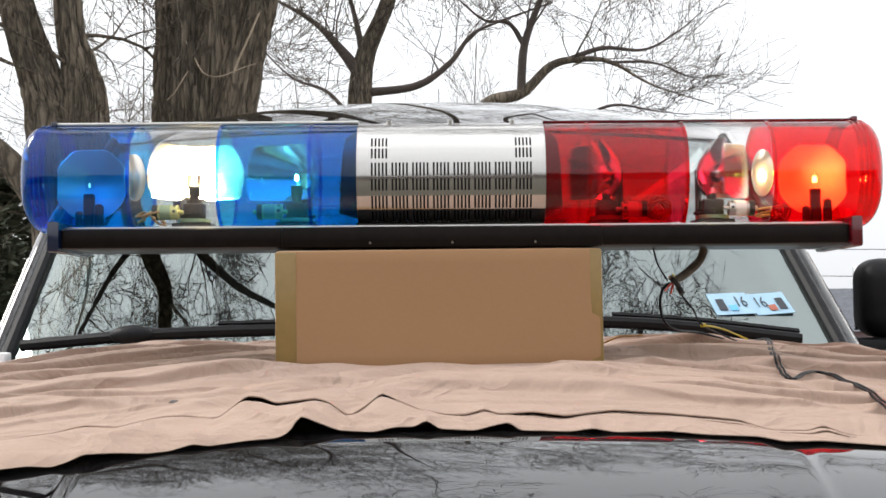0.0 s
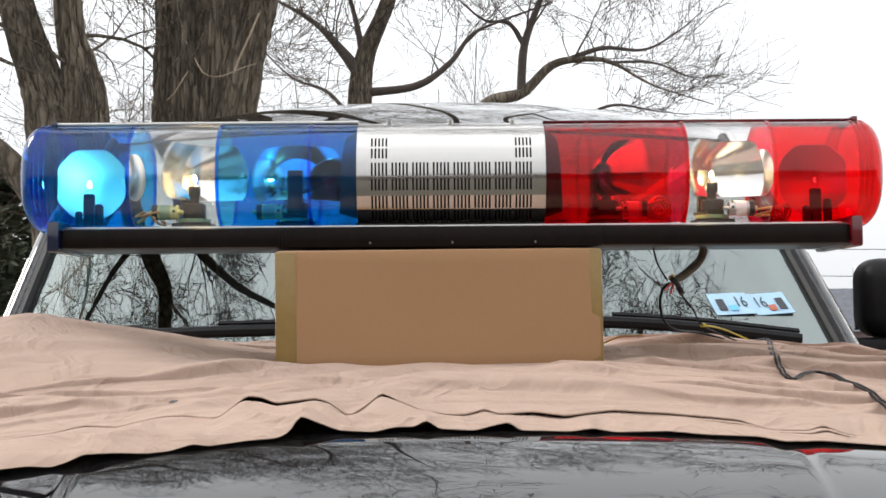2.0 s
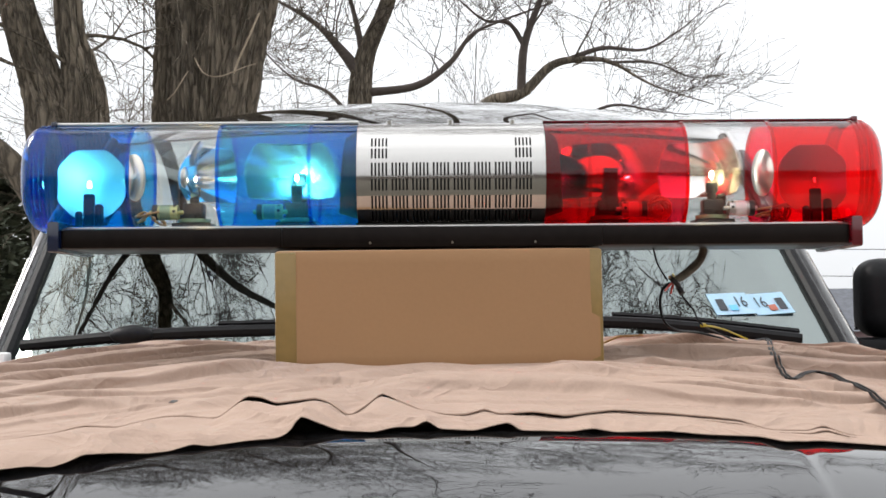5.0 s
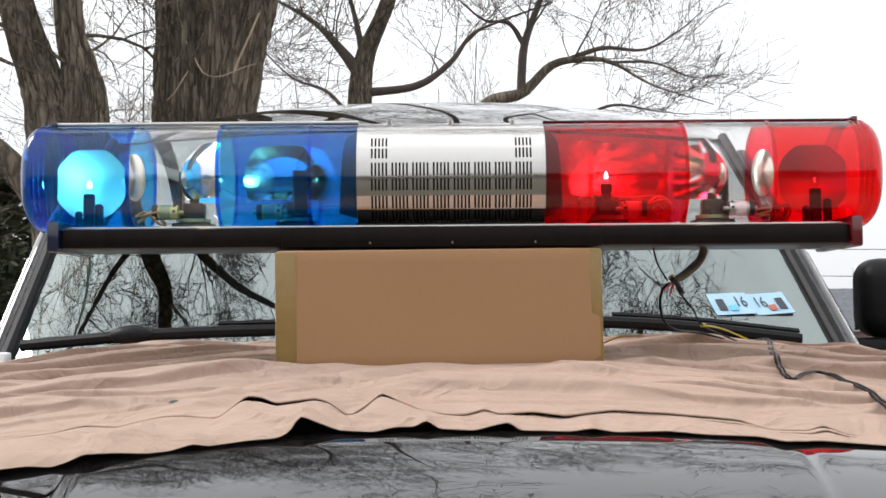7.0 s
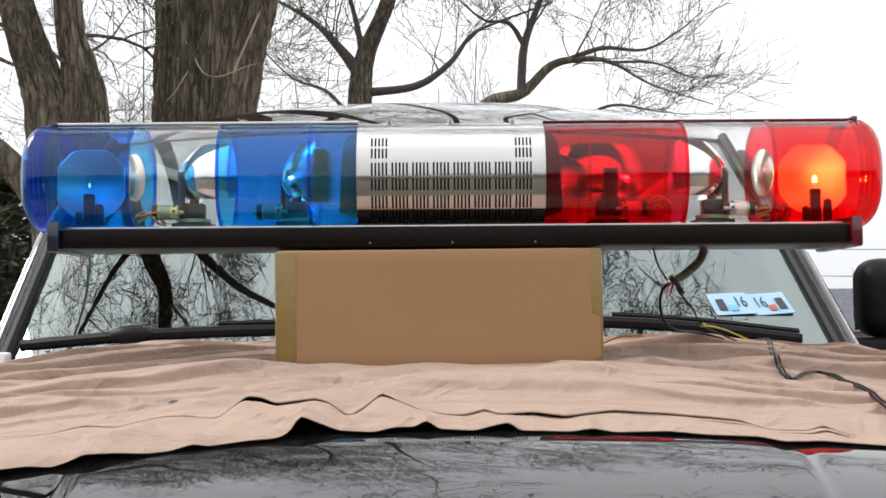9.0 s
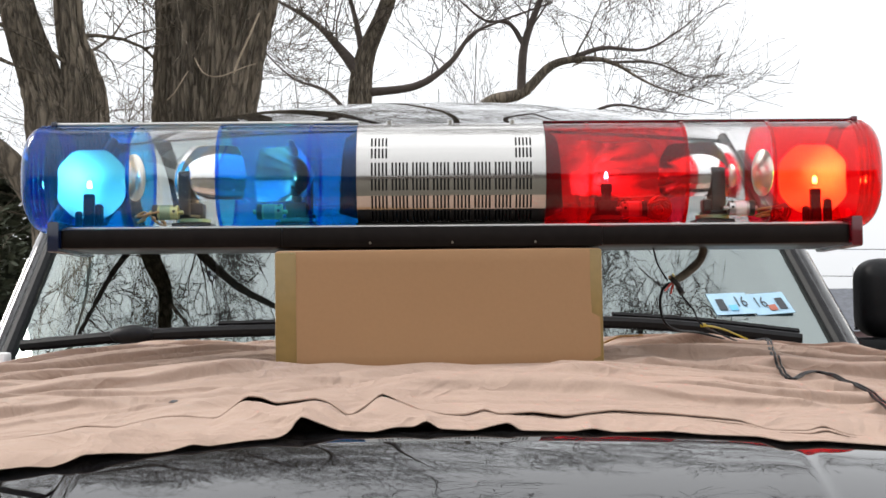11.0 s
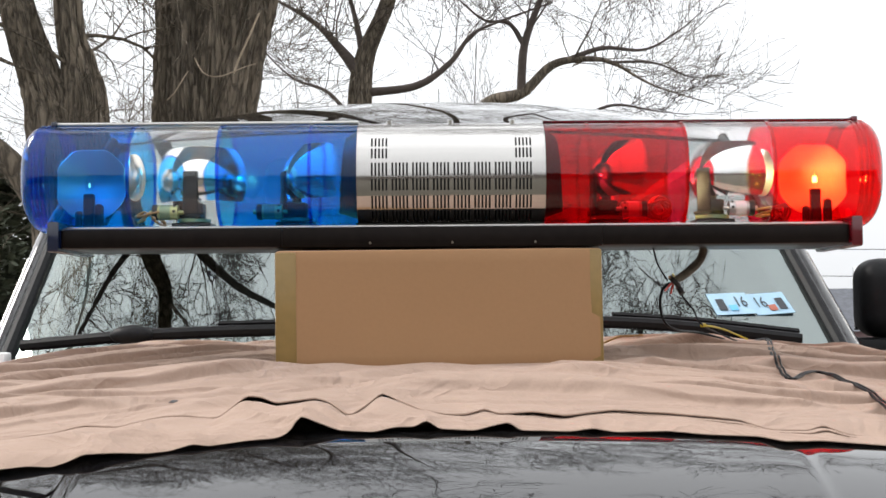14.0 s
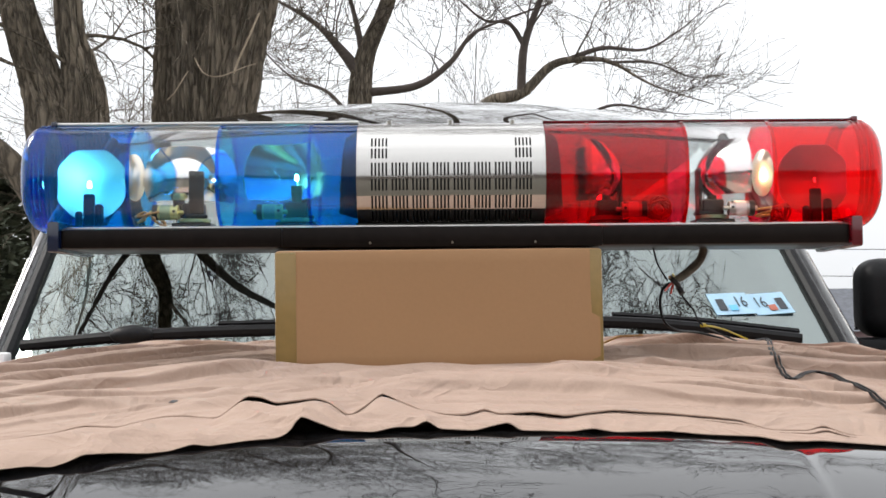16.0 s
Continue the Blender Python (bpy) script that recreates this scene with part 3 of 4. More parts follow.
# ---- cardboard box ----
def build_carton():
    turn = Matrix.Rotation(radians(-0.5), 4, "Y") @ Matrix.Rotation(radians(6.5), 4, "Z")
    spot = Vector((-0.0145, 1.75, 1.208))
    c = thing("cardboard_box", (-0.004, 1.75, 1.132), "plain tan cardboard box closed with yellowed tape", "box")

    def block(x0, x1, y0, y1, z0, z1, bevel):
        bm = box(x0, x1, y0, y1, z0, z1, bevel)
        bm.transform(Matrix.Translation(spot) @ turn)
        return bm
    bm = block(-0.222, 0.222, -0.105, 0.105, -0.082, 0.078, 0.004)
    bmesh.ops.subdivide_edges(bm, edges=[e for e in bm.edges if e.calc_length() > 0.1], cuts=10, use_grid_fill=True)
    for v in bm.verts:
        v.co += Vector((0, -1, 0)) * 0.0018 * noise.noise(v.co * 9)
    part("carton", bm, CARD, c, "tan corrugated carton")
    part("tape", block(-0.2227, -0.1945, -0.1058, 0.1058, -0.081, 0.0755, 0.002), TAPE, c, "yellowed packing tape over the edge")
    part("tape", block(0.205, 0.2227, -0.1058, 0.1058, -0.081, 0.0765, 0.002), TAPE, c, "yellowed packing tape over the edge")


build_carton()


# ---- drop cloth ----
# main folds as lines over the bonnet, then smaller ones between them
FOLDS = [([(-0.23, 2.06), (-0.5, 1.99), (-0.8, 1.83)], 0.011, 0.012), ([(-0.2, 1.95), (-0.45, 1.80), (-0.8, 1.60)], 0.012, 0.011), ([(-0.2, 1.80), (-0.42, 1.67), (-0.8, 1.47)], 0.010, 0.011),
         ([(-0.16, 1.63), (-0.3, 1.55), (-0.62, 1.42)], 0.008, 0.010), ([(-0.3, 1.36), (-0.42, 1.355), (-0.8, 1.31)], 0.007, 0.009), ([(-0.3, 2.0), (-0.55, 1.9), (-0.8, 1.74)], 0.008, 0.008),
         ([(0.22, 2.06), (0.45, 2.03), (0.82, 1.96)], 0.011, 0.010), ([(0.24, 1.93), (0.5, 1.91), (0.82, 1.83)], 0.013, 0.011), ([(0.25, 1.80), (0.42, 1.75), (0.62, 1.68)], 0.011, 0.010),
         ([(0.33, 1.63), (0.55, 1.62), (0.82, 1.64)], 0.010, 0.010), ([(0.05, 1.52), (0.3, 1.5), (0.6, 1.43)], 0.006, 0.012), ([(0.42, 1.33), (0.55, 1.38), (0.8, 1.4)], 0.009, 0.009),
         ([(0.3, 1.86), (0.55, 1.83), (0.82, 1.74)], 0.009, 0.008), ([(-0.1, 1.42), (0.1, 1.41), (0.3, 1.36)], 0.005, 0.012)]
rng_c = random.Random(17)
for _ in range(42):
    x = rng_c.choice((-1, 1)) * rng_c.uniform(0.2, 0.72)
    y, run = rng_c.uniform(1.36, 2.08), rng_c.uniform(0.06, 0.2)
    lean = (0.5 if x < 0 else -0.25) * run * rng_c.uniform(0.2, 1.6)
    FOLDS.append(([(x - run, y - lean), (x, y), (x + run, y + lean)], rng_c.uniform(0.003, 0.0065), rng_c.uniform(0.005, 0.009)))
FOLDS = [(sorted(q), h, w, k * 1.7) for k, (q, h, w) in enumerate(FOLDS)]


def ripple(x, y, seed):
    """Smooth irregular waves between -1 and 1, for numbers or arrays."""
    return (np.sin(x * 1.0 + 1.3 * np.sin(y * 0.7 + seed)) + np.sin(y * 1.1 + 1.7 * np.sin(x * 0.6 + 2 * seed)) + np.sin(0.8 * x - 0.9 * y + seed * 3)) / 3


def cloth_shape(x, y):
    """Lift of the cloth over the bonnet and how far its folds lean forward: a slow rise from behind, a steep fall towards the nose."""
    x, y = np.asarray(x, float), np.asarray(y, float)
    z = 0.004 + 0.0045 * ripple(x * 9, y * 26, 1.0) + 0.002 * ripple(x * 22, y * 60 + 14 * x, 2.0)
    slant = y - np.where(x < 0, 0.42, -0.1) * x
    z = z + 0.008 * np.exp(-14 * ripple(x * 7 + 3 * slant, slant * 34, 4.0) ** 2) + 0.005 * np.exp(-18 * ripple(x * 15, slant * 70 + 5 * x, 7.0) ** 2)
    best = np.zeros_like(x + y)
    for q, h, w, seed in FOLDS:
        xs, ys = [k[0] for k in q], [k[1] for k in q]
        d = y - np.interp(x, xs, ys) - 0.012 * ripple(x * 11, x * 23, seed)
        run = xs[-1] - xs[0]
        span = np.clip(np.minimum((x - xs[0]), (xs[-1] - x)) * 4.0 / run, 0, 1)
        f = np.where(d < 0, np.exp(-(d / (w * 1.15)) ** 2), np.exp(-(np.abs(d) / (w * 5)) ** 1.2))
        best = np.maximum(best, 1.85 * h * f * span)
    near = np.clip(np.maximum(np.abs(x) - 0.2, np.abs(y - 1.75) * 1.4 - 0.13) / 0.06, 0, 1)
    low = 0.004 + 0.005 * np.clip((x + 0.1) / 0.3, 0, 1)
    return low + (z - low + best) * near, best * near


def cloth_lift(x, y):
    return float(cloth_shape(x, y)[0])


# the front hem and the lip of the fold above it: across the bonnet, along it, height over it
HEM = [(-0.413, 1.141, 0.0064), (-0.391, 1.145, 0.0061), (-0.368, 1.147, 0.0029), (-0.337, 1.149, 0.0109), (-0.315, 1.163, 0.0065), (-0.284, 1.171, 0.0022), (-0.264, 1.176, 0.0014), (-0.243, 1.181, 0.0052), (-0.227, 1.182, 0.0022), (-0.19, 1.19, 0.0033), (-0.163, 1.193, 0.0036), (-0.15, 1.196, 0.0086), (-0.144, 1.213, 0.0194), (-0.127, 1.211, 0.0129), (-0.104, 1.21, 0.0042), (-0.07, 1.207, 0.0028), (-0.048, 1.215, 0.0054), (-0.029, 1.212, 0.0059), (-0.018, 1.218, 0.0116), (-0.006, 1.21, 0.0045), (0.03, 1.21, 0.0025), (0.052, 1.215, 0.0068), (0.065, 1.217, 0.009), (0.074, 1.209, 0.0028), (0.125, 1.21, 0.0017), (0.147, 1.211, 0.0048), (0.169, 1.21, 0.0014), (0.22, 1.21, 0.0034), (0.258, 1.205, 0.0022), (0.312, 1.201, 0.0028), (0.328, 1.181, 0.0047), (0.365, 1.194, 0.0036), (0.429, 1.191, 0.0022)]
LIP = [(-0.447, 1.231, 0.0059), (-0.394, 1.245, 0.0079), (-0.37, 1.26, 0.0108), (-0.333, 1.253, 0.0084), (-0.292, 1.274, 0.0118), (-0.268, 1.273, 0.0114), (-0.234, 1.263, 0.0091), (-0.22, 1.302, 0.0177), (-0.215, 1.323, 0.0216), (-0.195, 1.316, 0.0204), (-0.178, 1.298, 0.017), (-0.137, 1.309, 0.0193), (-0.121, 1.297, 0.0169), (-0.098, 1.261, 0.0086), (-0.081, 1.288, 0.0149), (-0.068, 1.322, 0.0217), (-0.055, 1.307, 0.0188), (-0.024, 1.273, 0.0116), (0.002, 1.262, 0.0088), (0.023, 1.262, 0.0088), (0.043, 1.275, 0.012), (0.055, 1.263, 0.009), (0.093, 1.268, 0.0104), (0.124, 1.259, 0.0082), (0.175, 1.271, 0.0122), (0.229, 1.263, 0.0113), (0.302, 1.248, 0.0095), (0.325, 1.23, 0.0051), (0.365, 1.23, 0.0061), (0.384, 1.242, 0.0099), (0.403, 1.224, 0.0049), (0.438, 1.217, 0.0029)]
ACROSS = np.linspace(-0.9, 0.9, 1801)


def eased(points, column, spread):
    """A table of one column of control points, softened over a few millimetres."""
    k = np.exp(-0.5 * (np.arange(-20, 21) / spread) ** 2)
    raw = np.interp(ACROSS, [q[0] for q in points], [q[column] for q in points])
    return np.convolve(np.pad(raw, 20, mode="edge"), k / k.sum(), mode="valid")


HEM_Y, HEM_UP, LIP_Y, LIP_UP = eased(HEM, 1, 4.0), eased(HEM, 2, 2.5), eased(LIP, 1, 3.5), eased(LIP, 2, 3.0)


def hem_y(x):
    return float(np.interp(x, ACROSS, HEM_Y))


def hem_up(x):
    return float(np.interp(x, ACROSS, HEM_UP))


def lip_y(x):
    return float(np.interp(x, ACROSS, LIP_Y))


def lip_up(x):
    return float(np.interp(x, ACROSS, LIP_UP))


def build_cloth():
    cloth = thing("drop_cloth", (0, 1.7, 1.12), "wrinkled tan cotton drop cloth spread over the bonnet", "cloth")

    def top(u, v):
        x = -0.83 + 1.66 * u
        y0 = lip_y(x)
        return cloth_row(x, np.array([y0 + (2.15 - y0) * v ** 1.25]), y0)[0]

    def cloth_row(x, y, y0):
        lift, lean = cloth_shape(np.full_like(y, x), y)
        e = np.exp(-((y - y0) / 0.045) ** 1.3)
        lift, lean = lift * (1 - e) + lip_up(x) * e, lean * (1 - e)
        rear = np.clip((y - 2.02) / 0.13, 0, None)
        hood = np.array([hood_z(x, k) for k in y])
        return [Vector(q) for q in zip(np.full_like(y, x), y - 0.75 * lean, hood + lift - 0.012 * rear * rear)]
    nx, ny = 400, 520
    verts, faces, edge = [], [], []
    for i in range(nx + 1):
        x = -0.83 + 1.66 * i / nx
        y0 = lip_y(x)
        row = cloth_row(x, y0 + (2.15 - y0) * np.linspace(0, 1, ny + 1) ** 1.15, y0)
        verts += row
        edge.append(row[0] - Vector((0, 0, 0.0008)))
    for i in range(nx):
        for j in range(ny):
            a = i * (ny + 1) + j
            faces.append((a, a + 1, a + ny + 2, a + ny + 1))
    tube(verts, faces, edge, [0.0011] * len(edge), 6)
    solid("top_layer", verts, faces, CLOTH, cloth, "tan cotton")

    def strip(u, v):
        x = -0.83 + 1.66 * u
        y0, y1 = hem_y(x), lip_y(x) + 0.05
        y = y0 + (y1 - y0) * v
        s = min(1.0, v / 0.62)
        low, high = hem_up(x), max(0.0015, lip_up(x) - 0.0009 - (0.0031 + 0.0018 * min(1.0, max(0.0, (x + 0.02) * 15))) * min(1.0, max(0.0, (x + 0.29) * 12)) * (0.75 + 0.5 * noise.noise(Vector((x * 14, 3, 3)))))
        rise = low + (high - low) * s if v < 0.62 else high * max(0.0, 1 - (v - 0.62) / 0.3)
        crumples = 0.010 * math.exp(-22 * noise.noise(Vector((x * 15 + 4 * v, v * 1.4, 1))) ** 2) + 0.007 * noise.noise(Vector((x * 11 - 2.5 * v, v * 2.5, 5))) + 0.003 * noise.noise(Vector((x * 38 + 9 * v, v * 5, 8)))
        z = hood_z(x, y) + rise + crumples * s ** 0.8 * (1 - s) ** 1.4 * (0.6 + 1.9 * min(1.0, max(0.0, (0.06 - x) * 8)))
        return Vector((x, y, z))
    def middle(u, v):
        x = 0.165 + 0.66 * u
        front = lip_y(x) - 0.010 * min(1.0, 6 * u) - 0.003 * noise.noise(Vector((x * 14, 2, 9)))
        y = front + (lip_y(x) + 0.03 - front) * v
        return Vector((x, y, hood_z(x, y) + lip_up(x) * (0.62 + 0.1 * noise.noise(Vector((x * 10, v, 3))))))
    part("middle_fold", sheet(middle, 120, 10, -0.001), CLOTH, cloth, "second fold of the front hem")
    split = 0.41
    part("folded_hem", sheet(lambda u, v: strip(split + (1 - split) * u, v), 260, 50, -0.001), CLOTH, cloth, "folded front hem of the cloth")
    loose = part("loose_hem", sheet(lambda u, v: strip((split + 0.004) * u, v), 180, 50, -0.001), CLOTH, cloth, "loose hem that the wind lifts", at=(-0.12, 1.32, hood_z(-0.12, 1.32)))

    def swell(u, v):
        x, y = -0.84 + 0.74 * u, 1.40 + 0.72 * v
        dome = math.sin(math.pi * v) ** 0.8 * min(1.0, (1 - u) * 1.5) ** 1.3
        return Vector((x, y, hood_z(x, y) + 0.35 * cloth_lift(x, y) + 0.1 * dome - 0.014 + 0.006 * dome * noise.noise(Vector((x * 4, y * 9, 6)))))
    billow = part("wind_billow", sheet(swell, 70, 70, -0.002), CLOTH, cloth, "tan cotton swelling in the wind")
    place = top((0.83 - 0.30) / 1.66, 0.12)
    part("cloth_mark", sheet(lambda u, v: place + Vector((0.006 * u + 0.002 * v, 0.010 * v, 0.0045 + 0.0015 * v)), 3, 3, 0.0008), INK, cloth, "small dark stain")
    return loose, billow


LOOSE_HEM, BILLOW = build_cloth()


# ---- trees ----
def branch(verts, faces, rng, p, d, length, r, depth, droop=0.0):
    """A wandering branch with side shoots that thin out."""
    n = max(4, int(5 + length * 2)) if depth > 1 else 4
    line, radii = [p.copy()], [r]
    step = length / n
    for i in range(n):
        d = (d + Vector((rng.uniform(-1, 1), rng.uniform(-1, 1), rng.uniform(-1, 1) + droop)) * 0.2).normalized()
        p = p + d * step
        line.append(p.copy())
        radii.append(max(0.0028, r * (1 - 0.8 * (i + 1) / n)))
        if depth > 0 and i > 0:
            for _ in range(2 if depth < 3 else 1):
                if rng.random() < (0.75 if depth > 1 else 0.55):
                    side = Vector((rng.uniform(-1, 1), rng.uniform(-1, 1), rng.uniform(-0.5, 1))).normalized()
                    side = (d * 0.9 + side * 0.9).normalized()
                    branch(verts, faces, rng, p, side, length * rng.uniform(0.42, 0.75), radii[-1] * 0.62, depth - 1, droop)
    tube(verts, faces, line, radii, 8 if r > 0.05 else (5 if r > 0.012 else 3))


def bark_tube(verts, faces, line, radii):
    """A stem with furrowed bark: ridges that run up it and split."""
    fine = []
    for a, b in zip(line, line[1:]):
        fine += [a.lerp(b, k / 5) for k in range(5)]
    rad = np.interp(np.linspace(0, len(line) - 1, len(fine)), range(len(line)), radii)
    base, sides = len(verts), 128
    for i, p in enumerate(fine):
        d = (fine[min(i + 1, len(fine) - 1)] - fine[max(i - 1, 0)]).normalized()
        s = d.cross(Vector((0, 1, 0.1))).normalized()
        u = d.cross(s)
        for k in range(sides):
            a = 2 * math.pi * k / sides
            ca, sa = math.cos(a), math.sin(a)
            q = Vector((ca * 4.5, sa * 4.5, p.z * 0.55 + p.x)) * (0.5 + 0.75 * min(1.0, rad[i] / 0.3))
            ridge = 1 - abs(noise.noise(q * 2.2)) * 2.4
            r = rad[i] * (1 + 0.10 * noise.noise(Vector((ca, sa, p.z * 0.5)) * 1.3)) + min(1.0, rad[i] / 0.3) * (0.046 * ridge + 0.016 * noise.noise(q * 7))
            verts.append(p + (s * ca + u * sa) * r)
    for i in range(len(fine) - 1):
        for k in range(sides):
            a, b = base + i * sides + k, base + i * sides + (k + 1) % sides
            faces.append((a, b, b + sides, a + sides))


def limb(verts, faces, rng, points, r0, r1, shoots=8, depth=3, length=1.6, first=0.2, sides=14, rough=0.0):
    """A main stem through a few points, with shoots along it."""
    line = smooth_path(points, 8)
    n = len(line)
    radii = [(r1 + (r0 - r1) * (1 - i / (n - 1)) ** 1.35) * (1 + rough * noise.noise(line[i] * 2.5)) for i in range(n)]
    if r0 > 0.13:
        bark_tube(verts, faces, line, radii)
    else:
        tube(verts, faces, line, radii, sides)
    for k in range(shoots):
        i = int((first + (1 - first) * (k + rng.random()) / max(1, shoots)) * (n - 2))
        d = (line[i + 1] - line[i]).normalized()
        side = Vector((rng.uniform(-1, 1), rng.uniform(-1, 1), rng.uniform(-0.3, 1))).normalized()
        branch(verts, faces, rng, line[i], (d * 0.7 + side).normalized(), length * rng.uniform(0.6, 1.2), min(0.017, radii[i] * rng.uniform(0.2, 0.4)), depth)


def build_tree(name, at, label, stems, seed):
    """stems: (points, first radius, last radius, shoots, depth, shoot length)."""
    rng = random.Random(seed)
    tree = thing(name, at, label, "tree")
    for i, (pts, r0, r1, shoots, depth, length, bark) in enumerate(stems):
        v, f = [], []
        limb(v, f, rng, pts, r0, r1, shoots, depth, length, 0.25 if i else 0.55, 20 if r0 > 0.1 else 10, 0.1)
        solid("trunk" if i == 0 else "limb", v, f, BARK if bark else TWIG, tree)
    return tree


MAPLE = build_tree("maple_tree", (-2.05, 10, 0), "big bare maple with a forked furrowed trunk", [
    ([(-2.03, 10, -0.05), (-2.03, 10, 1.6), (-2.06, 10, 2.6), (-2.13, 10, 3.8), (-2.3, 10.2, 6), (-2.6, 10.5, 9), (-2.2, 10.5, 13)], 0.49, 0.03, 8, 4, 2.6, 1),
    ([(-1.95, 9.95, 1.0), (-1.92, 9.95, 2.6), (-1.85, 9.9, 3.9), (-1.8, 9.8, 5.0), (-1.9, 9.7, 7.0)], 0.3, 0.08, 4, 3, 1.6, 1),
    ([(-1.93, 9.95, 1.4), (-1.81, 9.95, 2.6), (-1.56, 9.9, 3.8), (-1.2, 9.8, 5.2), (-1.0, 9.7, 6.0)], 0.27, 0.12, 5, 3, 1.8, 1),
    ([(-1.0, 9.7, 5.9), (-0.6, 9.6, 7.6), (-0.5, 9.5, 9.5), (-0.2, 9.5, 12)], 0.07, 0.012, 12, 3, 2.0, 0),
    ([(-1.05, 9.7, 5.8), (-1.4, 9.4, 7.4), (-1.3, 9.2, 9.5), (-1.7, 9.2, 12)], 0.07, 0.012, 12, 3, 2.0, 0),
    ([(-2.3, 10.1, 4.6), (-3.0, 8, 5.6), (-3.4, 6, 6.3), (-3.15, 4.0, 7.0), (-2.97, 3.45, 7.1), (-3.3, 2.7, 7.3), (-3.9, 1.0, 7.8)], 0.15, 0.05, 13, 4, 1.3, 1),
    ([(-3.3, 5.4, 6.5), (-2.75, 4.6, 6.7), (-2.6, 3.85, 7.0), (-2.3, 3.52, 7.0), (-1.85, 3.25, 7.0), (-1.0, 2.95, 7.1), (-0.5, 3.0, 7.3)], 0.085, 0.008, 12, 4, 1.0, 0),
    ([(-3.15, 3.95, 7.0), (-3.6, 3.78, 7.05), (-4.1, 3.5, 7.1), (-4.6, 3.3, 7.2), (-5.4, 2.8, 7.5)], 0.035, 0.01, 9, 3, 1.0, 0),
    ([(-3.2, 4.5, 6.8), (-3.7, 4.3, 7.0), (-4.0, 3.7, 7.1), (-4.5, 3.3, 7.2)], 0.03, 0.01, 6, 3, 1.0, 0),
    ([(-0.5, 3.0, 7.3), (0.3, 3.1, 7.4), (1.5, 3.4, 7.65)], 0.011, 0.004, 24, 4, 1.1, 0)], 3)
build_tree("twin_stem_tree", (-2.85, 9, 0), "bare tree with two stems and furrowed bark", [
    ([(-2.76, 9, -0.05), (-2.79, 9, 1.5), (-2.88, 9, 2.6), (-3.0, 9, 3.0), (-3.17, 9, 3.5), (-3.6, 9.1, 5), (-3.7, 9.2, 8), (-3.3, 9.2, 11)], 0.24, 0.05, 14, 4, 2.2, 1),
    ([(-2.68, 9, 0.9), (-2.64, 9, 2.6), (-2.70, 9, 3.05), (-2.79, 9, 3.5), (-2.95, 9.2, 5.5), (-2.5, 9.3, 8)], 0.185, 0.05, 12, 4, 2, 1),
    ([(-2.9, 9, 1.9), (-3.15, 8.9, 2.3), (-3.5, 8.8, 2.6)], 0.12, 0.08, 3, 3, 1.2, 1),
    ([(-3.65, 9.15, 6.6), (-4.0, 9.1, 8.0), (-4.5, 9.0, 8.7), (-5.6, 8.9, 9.4)], 0.12, 0.03, 14, 3, 1.6, 0)], 5)
build_tree("young_tree", (-0.97, 14, 0), "slender bare tree with spreading limbs", [
    ([(-0.97, 14, -0.05), (-0.97, 14, 2.6), (-0.95, 14, 3.7), (-0.88, 14, 4.2), (-0.6, 14, 4.9), (-0.4, 14, 6), (0.2, 14, 9), (0.4, 14, 12)], 0.16, 0.04, 18, 3, 1.8, 1),
    ([(-0.93, 14, 3.95), (-1.2, 14, 4.3), (-1.5, 14, 4.6), (-2.0, 14, 4.9)], 0.08, 0.015, 9, 2, 1.3, 0),
    ([(-0.9, 14, 4.05), (-0.97, 14, 4.5), (-1.15, 14, 5.2)], 0.055, 0.02, 6, 2, 1.2, 0),
    ([(-0.95, 14, 3.75), (-0.3, 14, 3.83), (0.1, 14, 4.1), (0.33, 14, 4.4), (0.6, 14, 4.55), (1.3, 14, 4.8)], 0.055, 0.01, 12, 2, 1.0, 0),
    ([(-0.97, 14, 3.3), (-1.3, 14, 3.75), (-1.75, 14, 3.95), (-2.2, 14, 4.4)], 0.03, 0.006, 10, 2, 0.9, 0)], 8)
